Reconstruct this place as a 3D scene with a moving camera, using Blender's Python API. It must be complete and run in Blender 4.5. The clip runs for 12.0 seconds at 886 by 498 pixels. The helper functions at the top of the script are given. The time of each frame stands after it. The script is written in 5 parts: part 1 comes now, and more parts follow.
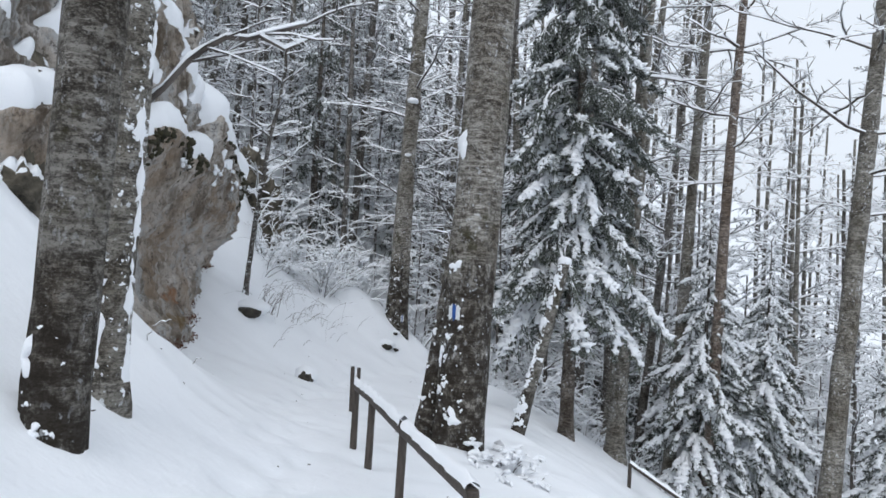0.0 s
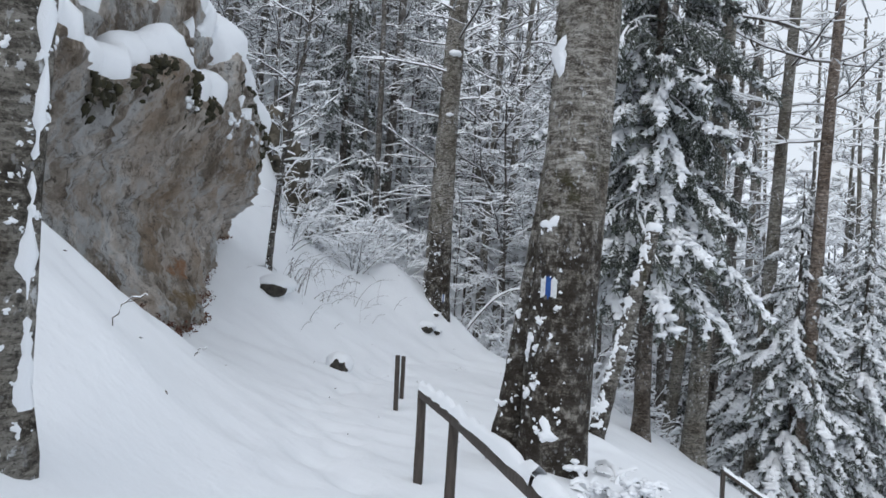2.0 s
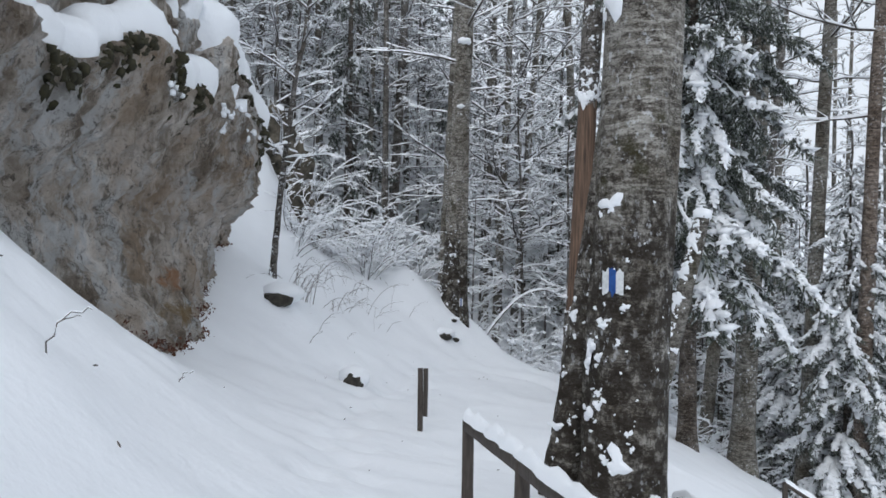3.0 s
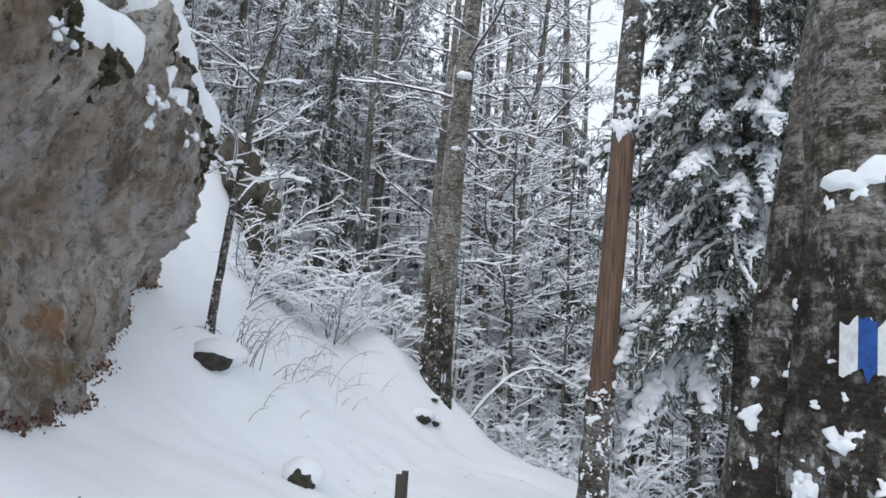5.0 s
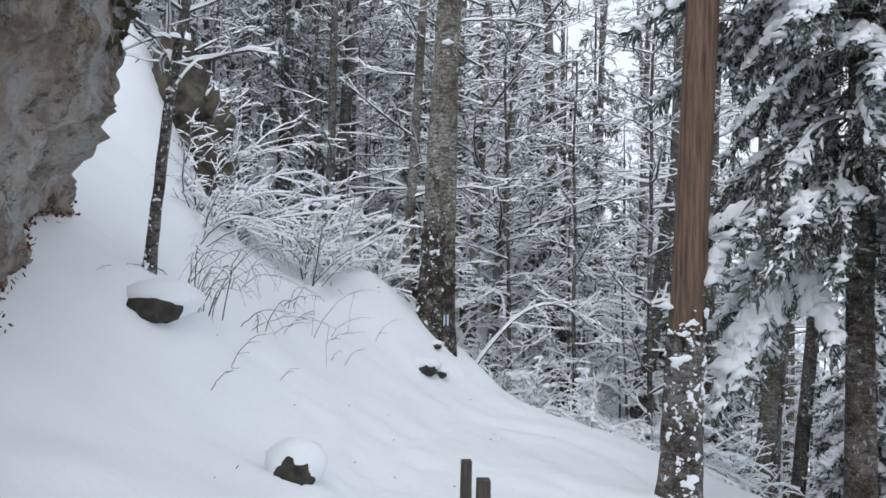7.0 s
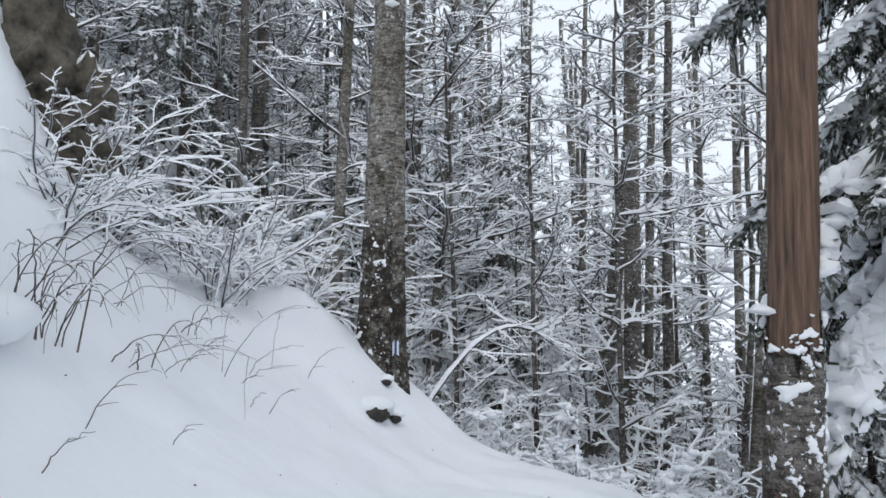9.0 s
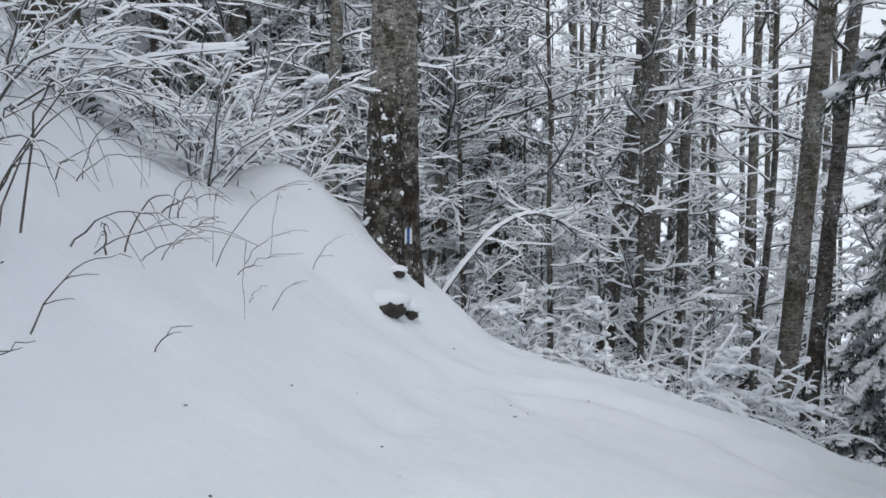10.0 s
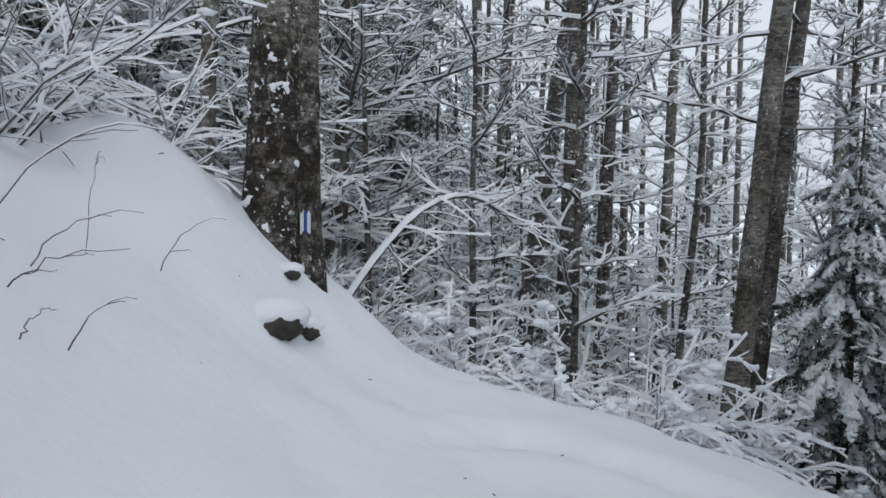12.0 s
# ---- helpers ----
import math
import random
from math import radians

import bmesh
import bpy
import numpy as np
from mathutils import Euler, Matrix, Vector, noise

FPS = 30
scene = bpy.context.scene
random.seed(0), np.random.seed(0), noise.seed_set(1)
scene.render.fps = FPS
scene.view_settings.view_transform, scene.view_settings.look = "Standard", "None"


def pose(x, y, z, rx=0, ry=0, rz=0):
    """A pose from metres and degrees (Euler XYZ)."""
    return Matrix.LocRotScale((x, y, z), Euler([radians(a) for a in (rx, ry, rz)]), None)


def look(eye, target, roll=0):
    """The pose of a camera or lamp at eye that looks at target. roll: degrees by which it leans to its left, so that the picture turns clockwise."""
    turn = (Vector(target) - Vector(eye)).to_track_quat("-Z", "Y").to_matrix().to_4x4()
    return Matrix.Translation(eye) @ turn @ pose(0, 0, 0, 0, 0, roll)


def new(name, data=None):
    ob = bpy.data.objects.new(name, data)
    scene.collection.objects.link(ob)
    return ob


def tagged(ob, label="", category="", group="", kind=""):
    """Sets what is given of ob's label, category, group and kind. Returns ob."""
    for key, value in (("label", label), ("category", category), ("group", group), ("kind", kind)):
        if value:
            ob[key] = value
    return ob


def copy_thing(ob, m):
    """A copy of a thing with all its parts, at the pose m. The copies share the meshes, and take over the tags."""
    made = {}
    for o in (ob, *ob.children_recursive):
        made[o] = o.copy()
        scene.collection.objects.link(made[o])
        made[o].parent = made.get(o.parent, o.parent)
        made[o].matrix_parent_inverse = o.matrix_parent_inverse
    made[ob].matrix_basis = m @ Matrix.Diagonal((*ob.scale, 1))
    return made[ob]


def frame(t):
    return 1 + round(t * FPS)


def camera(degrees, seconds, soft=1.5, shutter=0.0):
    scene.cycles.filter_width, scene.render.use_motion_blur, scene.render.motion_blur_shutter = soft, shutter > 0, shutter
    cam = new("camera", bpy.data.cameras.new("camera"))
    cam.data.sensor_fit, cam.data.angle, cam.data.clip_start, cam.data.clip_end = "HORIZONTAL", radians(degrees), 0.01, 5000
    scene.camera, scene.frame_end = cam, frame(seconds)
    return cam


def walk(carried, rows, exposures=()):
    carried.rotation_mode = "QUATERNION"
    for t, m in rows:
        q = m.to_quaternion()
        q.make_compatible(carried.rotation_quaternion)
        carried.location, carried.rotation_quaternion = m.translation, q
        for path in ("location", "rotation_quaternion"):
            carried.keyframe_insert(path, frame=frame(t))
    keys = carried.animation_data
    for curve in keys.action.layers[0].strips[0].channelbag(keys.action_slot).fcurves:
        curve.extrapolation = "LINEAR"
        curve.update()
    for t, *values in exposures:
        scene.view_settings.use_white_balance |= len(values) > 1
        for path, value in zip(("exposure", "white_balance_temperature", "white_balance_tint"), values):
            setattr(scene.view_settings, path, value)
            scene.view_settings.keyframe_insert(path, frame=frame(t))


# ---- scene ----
cam = camera(62.5, 12.0, soft=1.6)
METRES, EYE, TILT, LEAN, TURN = 14.5, 1.42, 1.5, -3.0, 0.0
ROWS = [
    (0.0, 0.0, 0.0, 0.0, -0.0, 0.0, 0.0),
    (0.5, -0.009, 0.0372, -0.0033, 2.87, 0.74, -0.44),
    (1.0, -0.0161, 0.0724, -0.0078, 1.83, -0.19, 0.09),
    (1.5, -0.0275, 0.112, -0.0132, 2.35, -2.24, 0.27),
    (2.0, -0.0361, 0.1506, -0.0164, 1.95, -1.49, -0.0),
    (2.5, -0.0423, 0.1885, -0.0201, 1.03, -2.46, 1.3),
    (3.0, -0.0519, 0.2279, -0.0245, 2.51, -1.09, 2.1),
    (5.0, -0.0759, 0.4081, -0.0422, 0.27, 4.77, -1.21),
    (5.5, -0.0871, 0.4488, -0.0444, 1.01, 3.28, -0.02),
    (6.0, -0.1002, 0.4951, -0.0488, 1.9, 2.9, 0.21),
    (6.5, -0.1101, 0.5384, -0.055, -0.4, 0.4, 0.98),
    (8.5, -0.1394, 0.7066, -0.0782, -7.45, 2.69, 2.2),
    (9.0, -0.1435, 0.7494, -0.0807, -9.7, 2.95, 2.58),
    (9.5, -0.1497, 0.7884, -0.0855, -10.07, -2.2, 1.55),
    (10.0, -0.1559, 0.8327, -0.0913, -10.81, -5.34, 2.49),
    (10.5, -0.1522, 0.8716, -0.0948, -15.46, -7.0, 2.65),
    (11.0, -0.15, 0.9055, -0.0938, -17.13, -6.33, 1.49),
    (11.5, -0.1439, 0.9416, -0.0981, -18.27, -4.35, 0.78),
    (12.0, -0.1396, 0.9768, -0.1022, -19.19, -6.57, 1.3),
]
EXPOSURES = [(0.0, 0.14), (2.5, 0.06), (5.0, 0.32), (8.5, 0.3), (10.5, 0.03), (12.0, -0.06)]
walk(cam, [(t, pose(0, 0, EYE, TILT, LEAN, TURN) @ pose(METRES * x, METRES * y, METRES * z, 90 + pitch, roll, yaw)) for t, x, y, z, yaw, pitch, roll in ROWS], EXPOSURES)

# ---- light ----
SUN_ELEV, SUN_AZ = 48.0, 200.0
world = bpy.data.worlds.new("overcast_sky")
scene.world = world
world.use_nodes = True
wn = world.node_tree
wn.nodes.clear()
w_out = wn.nodes.new("ShaderNodeOutputWorld")
w_bg = wn.nodes.new("ShaderNodeBackground")
w_sky = wn.nodes.new("ShaderNodeTexSky")
w_sky.sky_type = "NISHITA"
w_sky.sun_disc = False
w_sky.sun_elevation = radians(SUN_ELEV)
w_sky.sun_rotation = radians(SUN_AZ)
w_sky.dust_density = 6.0
w_sky.air_density = 1.0
w_hsv = wn.nodes.new("ShaderNodeHueSaturation")
w_hsv.inputs["Saturation"].default_value = 0.18
w_mix = wn.nodes.new("ShaderNodeMix")
w_mix.data_type = "RGBA"
w_mix.inputs[0].default_value = 0.75
w_mix.inputs[7].default_value = (8.9, 9.75, 10.9, 1)
w_bg.inputs["Strength"].default_value = 0.1
wn.links.new(w_sky.outputs[0], w_hsv.inputs["Color"])
wn.links.new(w_hsv.outputs[0], w_mix.inputs[6])
wn.links.new(w_mix.outputs[2], w_bg.inputs["Color"])
wn.links.new(w_bg.outputs[0], w_out.inputs["Surface"])

sun = new("overcast_sun", bpy.data.lights.new("overcast_sun", "SUN"))
sun.data.energy = 0.7
sun.data.angle = radians(40)
sun.data.color = (0.97, 0.98, 1.0)
az, el = radians(SUN_AZ), radians(SUN_ELEV)
sun.matrix_world = look((0, 0, 30), (-30 * math.sin(az) * math.cos(el), -30 * math.cos(az) * math.cos(el), 30 - 30 * math.sin(el)))


# ---- materials ----
def material(name):
    m = bpy.data.materials.new(name)
    m.use_nodes = True
    nt = m.node_tree
    return m, nt, nt.nodes["Principled BSDF"]


def node(nt, kind, **inputs):
    n = nt.nodes.new(kind)
    for key, value in inputs.items():
        n.inputs[key.replace("_", " ")].default_value = value
    return n


def ramp(nt, src, stops):
    n = nt.nodes.new("ShaderNodeValToRGB")
    els = n.color_ramp.elements
    while len(els) < len(stops):
        els.new(0.5)
    for e, (pos, col) in zip(els, stops):
        e.position = pos
        e.color = (*col, 1) if len(col) == 3 else col
    nt.links.new(src, n.inputs[0])
    return n.outputs[0]


def coords(nt, scale=(1, 1, 1), world_space=True):
    if world_space:
        src = nt.nodes.new("ShaderNodeNewGeometry").outputs["Position"]
    else:
        src = nt.nodes.new("ShaderNodeTexCoord").outputs["Object"]
    mp = nt.nodes.new("ShaderNodeMapping")
    mp.inputs["Scale"].default_value = scale
    nt.links.new(src, mp.inputs["Vector"])
    return mp.outputs[0]


def noise_tex(nt, vec, scale, detail=6.0, rough=0.6):
    n = node(nt, "ShaderNodeTexNoise", Scale=scale, Detail=detail, Roughness=rough)
    nt.links.new(vec, n.inputs["Vector"])
    return n.outputs["Fac"]


def mix_rgb(nt, fac, a, b, mode="MIX"):
    n = nt.nodes.new("ShaderNodeMix")
    n.data_type, n.blend_type = "RGBA", mode
    for val, slot in ((fac, 0), (a, 6), (b, 7)):
        if hasattr(val, "links"):
            nt.links.new(val, n.inputs[slot])
        elif slot == 0:
            n.inputs[0].default_value = val
        else:
            n.inputs[slot].default_value = (*val, 1)
    return n.outputs[2]


def math_node(nt, kind, a, b, c=0.0):
    n = nt.nodes.new("ShaderNodeMath")
    n.operation = kind
    for slot, val in enumerate((a, b, c)):
        if hasattr(val, "links"):
            nt.links.new(val, n.inputs[slot])
        else:
            n.inputs[slot].default_value = val
    return n.outputs[0]


def bump(nt, bsdf, height, strength, dist, prev=None):
    b = node(nt, "ShaderNodeBump", Strength=strength, Distance=dist)
    nt.links.new(height, b.inputs["Height"])
    if prev:
        nt.links.new(prev, b.inputs["Normal"])
    nt.links.new(b.outputs[0], bsdf.inputs["Normal"])
    return b.outputs[0]


def snow_material(name, tint=(0.86, 0.885, 0.92), grain=1.0):
    m, nt, b = material(name)
    v = coords(nt)
    big = noise_tex(nt, v, 1.3, 4)
    nt.links.new(ramp(nt, big, [(0.3, tuple(c * 0.965 for c in tint)), (0.7, tint)]), b.inputs["Base Color"])
    b.inputs["Roughness"].default_value = 0.75
    b.inputs["Specular IOR Level"].default_value = 0.2
    p = bump(nt, b, noise_tex(nt, v, 9, 5), 0.25 * grain, 0.04)
    bump(nt, b, noise_tex(nt, v, 140, 3), 0.25 * grain, 0.006, p)
    return m


def bark_material(name, dark, mid, light, snow=0.0, band=1.0, moss=0.0, foot=0.0):
    """Smooth beech-like bark: pale patches of lichen, dark cracks, cross bands, wind-blown snow grains."""
    m, nt, b = material(name)
    v = coords(nt, world_space=False)
    vb = coords(nt, (1.6, 1.6, 7.0), world_space=False)
    big = noise_tex(nt, v, 5.0, 9, 0.72)
    col = ramp(nt, big, [(0.38, dark), (0.47, mid), (0.53, tuple(0.5 * (p + q) for p, q in zip(mid, light))), (0.62, light)])
    bands = noise_tex(nt, vb, 4.0, 7, 0.72)
    col = mix_rgb(nt, ramp(nt, bands, [(0.53, (0, 0, 0)), (0.56, (0.6 * band,) * 3)]), col, tuple(c * 0.9 for c in dark))
    col = mix_rgb(nt, ramp(nt, bands, [(0.43, (0.85 * band,) * 3), (0.47, (0, 0, 0))]), col, tuple(min(1, c * 1.4) for c in light))
    blotch = noise_tex(nt, coords(nt, (1, 1, 0.7), world_space=False), 2.6, 6, 0.66)
    col = mix_rgb(nt, 1.0, col, ramp(nt, blotch, [(0.36, (0.5, 0.45, 0.4)), (0.47, (0.9, 0.88, 0.85)), (0.54, (1.1, 1.1, 1.1)), (0.64, (1.4, 1.4, 1.4))]), "MULTIPLY")
    lich = noise_tex(nt, v, 16, 7, 0.75)
    col = mix_rgb(nt, ramp(nt, lich, [(0.54, (0, 0, 0)), (0.6, (0.7, 0.7, 0.7))]), col, tuple(min(1, c * 1.3) for c in light))
    col = mix_rgb(nt, ramp(nt, lich, [(0.38, (0.7, 0.7, 0.7)), (0.44, (0, 0, 0))]), col, tuple(c * 0.5 for c in dark))
    fleck = noise_tex(nt, coords(nt, (1, 1, 1.6), world_space=False), 52, 6, 0.75)
    col = mix_rgb(nt, ramp(nt, fleck, [(0.4, (0.75, 0.75, 0.75)), (0.46, (0, 0, 0))]), col, tuple(c * 0.45 for c in dark))
    col = mix_rgb(nt, ramp(nt, fleck, [(0.55, (0, 0, 0)), (0.6, (0.5, 0.5, 0.5))]), col, tuple(min(1, c * 1.35) for c in light))
    if moss:
        mo = noise_tex(nt, v, 2.2, 7, 0.75)
        col = mix_rgb(nt, ramp(nt, mo, [(0.55, (0, 0, 0)), (0.63, (moss,) * 3)]), col, (0.035, 0.032, 0.012))
    if foot:
        # wet, mossy lower bark with a ragged upper limit
        sep = nt.nodes.new("ShaderNodeSeparateXYZ")
        nt.links.new(nt.nodes.new("ShaderNodeTexCoord").outputs["Object"], sep.inputs[0])
        lim = nt.nodes.new("ShaderNodeMath")
        lim.operation = "MULTIPLY_ADD"
        nt.links.new(noise_tex(nt, coords(nt, (1, 1, 0.35), world_space=False), 7.0, 8, 0.75), lim.inputs[0])
        lim.inputs[1].default_value = -2.6
        nt.links.new(sep.outputs[2], lim.inputs[2])
        mr = nt.nodes.new("ShaderNodeMapRange")
        mr.inputs[1].default_value, mr.inputs[2].default_value = foot - 1.5, foot - 1.2
        mr.inputs[3].default_value, mr.inputs[4].default_value = 0.88, 0.0
        nt.links.new(lim.outputs[0], mr.inputs[0])
        mottle = ramp(nt, noise_tex(nt, coords(nt, (1, 1, 0.8), world_space=False), 8.0, 8, 0.72), [(0.4, (0.12, 0.12, 0.12)), (0.52, (1, 1, 1))])
        col = mix_rgb(nt, mix_rgb(nt, 1.0, mr.outputs[0], mottle, "MULTIPLY"), col, (0.022, 0.017, 0.013))
    if snow:
        sn = noise_tex(nt, coords(nt, (1, 1, 0.7), world_space=False), 24, 5, 0.65)
        sn2 = noise_tex(nt, v, 1.9, 3)
        both = nt.nodes.new("ShaderNodeMath")
        both.operation = "MULTIPLY"
        nt.links.new(ramp(nt, sn, [(0.585, (0, 0, 0)), (0.62, (1, 1, 1))]), both.inputs[0])
        nt.links.new(ramp(nt, sn2, [(0.45, (0, 0, 0)), (0.6, (snow,) * 3)]), both.inputs[1])
        col = mix_rgb(nt, both.outputs[0], col, (0.82, 0.85, 0.89))
    nt.links.new(col, b.inputs["Base Color"])
    b.inputs["Roughness"].default_value = 0.9
    b.inputs["Specular IOR Level"].default_value = 0.15
    p = bump(nt, b, bands, 0.7, 0.02)
    p = bump(nt, b, lich, 0.9, 0.015, p)
    bump(nt, b, fleck, 0.6, 0.005, p)
    return m


SNOW = snow_material("snow_ground", grain=1.0)
SNOW_CAP = snow_material("snow_cap", grain=1.4)
BARK = bark_material("beech_bark", (0.055, 0.05, 0.043), (0.13, 0.12, 0.105), (0.21, 0.2, 0.18), snow=0.8, moss=0.5)
BARK_NEAR = bark_material("beech_bark_lichen", (0.036, 0.031, 0.026), (0.088, 0.08, 0.07), (0.165, 0.157, 0.143), snow=0.3, moss=0.6, foot=0.75)
BARK_MOTTLED = bark_material("beech_bark_mottled", (0.045, 0.038, 0.032), (0.13, 0.118, 0.102), (0.25, 0.24, 0.22), snow=0.4, moss=0.8, foot=2.1)
BARK_WET = bark_material("beech_bark_wet_foot", (0.045, 0.038, 0.032), (0.13, 0.118, 0.102), (0.25, 0.24, 0.22), snow=0.7, moss=0.8, foot=1.75)
BARK_DARK = bark_material("dark_wet_bark", (0.04, 0.036, 0.033), (0.085, 0.077, 0.07), (0.16, 0.15, 0.14), snow=1.0)
BARK_BROWN = bark_material("brown_scarred_bark", (0.05, 0.039, 0.033), (0.12, 0.095, 0.08), (0.2, 0.168, 0.145), snow=0.6)
BARK_SPRUCE = bark_material("spruce_bark", (0.03, 0.025, 0.022), (0.07, 0.058, 0.05), (0.13, 0.115, 0.1), snow=0.5)


def twig_material():
    m, nt, b = material("twig_bark")
    col = ramp(nt, noise_tex(nt, coords(nt), 6, 3), [(0.35, (0.048, 0.04, 0.036)), (0.65, (0.13, 0.112, 0.1))])
    nt.links.new(col, b.inputs["Base Color"])
    b.inputs["Roughness"].default_value = 0.85
    return m


def needle_material():
    m, nt, b = material("spruce_needles")
    v = coords(nt)
    col = ramp(nt, noise_tex(nt, v, 5, 5, 0.7), [(0.3, (0.022, 0.03, 0.02)), (0.55, (0.055, 0.066, 0.048)), (0.72, (0.12, 0.13, 0.11))])
    rime = noise_tex(nt, v, 30, 3)
    col = mix_rgb(nt, ramp(nt, rime, [(0.52, (0, 0, 0)), (0.64, (0.65, 0.65, 0.65))]), col, (0.72, 0.75, 0.79))
    nt.links.new(col, b.inputs["Base Color"])
    b.inputs["Roughness"].default_value = 0.8
    return m


def rock_material():
    m, nt, b = material("limestone")
    v = coords(nt)
    vs = coords(nt, (1, 1, 0.28))
    big = noise_tex(nt, v, 1.1, 10, 0.68)
    col = ramp(nt, big, [(0.36, (0.2, 0.16, 0.125)), (0.45, (0.42, 0.365, 0.31)), (0.53, (0.6, 0.545, 0.49)), (0.62, (0.82, 0.78, 0.74))])
    streak = noise_tex(nt, vs, 1.9, 11, 0.75)
    col = mix_rgb(nt, ramp(nt, streak, [(0.53, (0, 0, 0)), (0.6, (0.72, 0.72, 0.72))]), col, (0.15, 0.118, 0.09))
    pale = noise_tex(nt, coords(nt, (1, 1, 0.5)), 2.3, 10, 0.74)
    col = mix_rgb(nt, ramp(nt, pale, [(0.51, (0, 0, 0)), (0.57, (0.8, 0.8, 0.8))]), col, (0.6, 0.61, 0.61))
    warm = noise_tex(nt, v, 0.8, 6, 0.6)
    col = mix_rgb(nt, ramp(nt, warm, [(0.5, (0, 0, 0)), (0.62, (0.5, 0.5, 0.5))]), col, (0.46, 0.34, 0.24))
    crack = nt.nodes.new("ShaderNodeTexVoronoi")
    crack.feature = "DISTANCE_TO_EDGE"
    crack.inputs["Scale"].default_value = 1.5
    wob = node(nt, "ShaderNodeTexNoise", Scale=2.2, Detail=8.0, Roughness=0.7)
    nt.links.new(v, wob.inputs["Vector"])
    nt.links.new(mix_rgb(nt, 0.55, coords(nt, (1, 1, 0.5)), wob.outputs["Color"], "LINEAR_LIGHT"), crack.inputs["Vector"])
    gate = ramp(nt, noise_tex(nt, v, 0.9, 3), [(0.48, (0, 0, 0)), (0.58, (0.8, 0.8, 0.8))])
    line = mix_rgb(nt, 1.0, ramp(nt, crack.outputs["Distance"], [(0.0, (1, 1, 1)), (0.03, (0, 0, 0))]), gate, "MULTIPLY")
    col = mix_rgb(nt, line, col, (0.05, 0.04, 0.032))
    fine = noise_tex(nt, coords(nt, (1, 1, 0.7)), 6.5, 13, 0.8)
    col = mix_rgb(nt, ramp(nt, fine, [(0.38, (0.9, 0.9, 0.9)), (0.46, (0, 0, 0))]), col, (0.075, 0.06, 0.048))
    pits = noise_tex(nt, v, 26, 6, 0.7)
    col = mix_rgb(nt, ramp(nt, pits, [(0.33, (0.6, 0.6, 0.6)), (0.41, (0, 0, 0))]), col, (0.1, 0.085, 0.07))
    # brown run-off below the ledge, and a rust-stained patch with ragged edges
    run = noise_tex(nt, coords(nt, (1.6, 1.6, 0.22)), 2.4, 8, 0.7)
    sep = nt.nodes.new("ShaderNodeSeparateXYZ")
    nt.links.new(v, sep.inputs[0])
    high = ramp(nt, math_node(nt, "MULTIPLY_ADD", sep.outputs[2], 0.2, 0.1), [(0.42, (0, 0, 0)), (0.66, (1, 1, 1))])
    col = mix_rgb(nt, mix_rgb(nt, 1.0, high, ramp(nt, run, [(0.5, (0, 0, 0)), (0.57, (0.7, 0.7, 0.7))]), "MULTIPLY"), col, (0.13, 0.095, 0.065))
    for spot, wide, shade in (((-4.6, 12.5, 0.72), (1.1, 0.8, 2.0), (0.36, 0.17, 0.075)), ((-4.5, 12.2, 0.3), (0.8, 0.6, 2.2), (0.24, 0.16, 0.07))):
        dist = nt.nodes.new("ShaderNodeVectorMath")
        dist.operation = "DISTANCE"
        dist.inputs[1].default_value = tuple(p * q for p, q in zip(spot, wide))
        nt.links.new(coords(nt, wide), dist.inputs[0])
        edge = math_node(nt, "MULTIPLY_ADD", noise_tex(nt, coords(nt, (1, 1, 0.6)), 5.0, 8, 0.75), -1.5, 1.0)
        near_spot = math_node(nt, "ADD", dist.outputs["Value"], edge)
        col = mix_rgb(nt, ramp(nt, near_spot, [(0.42, (0.75, 0.75, 0.75)), (0.6, (0, 0, 0))]), col, shade)
    nt.links.new(col, b.inputs["Base Color"])
    b.inputs["Roughness"].default_value = 0.88
    b.inputs["Specular IOR Level"].default_value = 0.25
    p = bump(nt, b, big, 0.8, 0.2)
    p = bump(nt, b, streak, 0.5, 0.05, p)
    p = bump(nt, b, fine, 1.0, 0.08, p)
    bump(nt, b, pits, 0.8, 0.025, p)
    return m


def plain(name, lo, hi, scale=8.0, rough=0.85, stretch=(1, 1, 1), bumps=0.4):
    m, nt, b = material(name)
    v = coords(nt, stretch)
    f = noise_tex(nt, v, scale, 7, 0.65)
    nt.links.new(ramp(nt, f, [(0.32, lo), (0.68, hi)]), b.inputs["Base Color"])
    b.inputs["Roughness"].default_value = rough
    bump(nt, b, f, bumps, 0.01)
    return m


TWIG = twig_material()
NEEDLE = needle_material()
ROCK = rock_material()
MOSS = plain("dark_moss", (0.012, 0.011, 0.006), (0.05, 0.044, 0.018), 14)
LEAF = plain("dead_leaves", (0.06, 0.022, 0.014), (0.17, 0.07, 0.04), 18)
FENCE_WOOD = plain("wet_fence_wood", (0.03, 0.024, 0.02), (0.085, 0.07, 0.06), 9, stretch=(6, 6, 0.8))
DEADWOOD = plain("debarked_wood", (0.04, 0.025, 0.018), (0.2, 0.125, 0.085), 3.2, stretch=(9, 9, 0.55), bumps=1.0)
# near-black: the shade of hollows under snow is put into this stone colour
STONE_HOLLOW = plain("dark_stone_hollow", (0.014, 0.013, 0.011), (0.06, 0.053, 0.042), 12)
PAINT_BLUE = plain("blue_paint", (0.01, 0.05, 0.2), (0.02, 0.09, 0.32), 30)
PAINT_WHITE = plain("white_paint", (0.5, 0.52, 0.53), (0.75, 0.77, 0.78), 30)
MOSSY = plain("mossy_stone", (0.012, 0.011, 0.006), (0.15, 0.13, 0.1), 5, bumps=1.0)


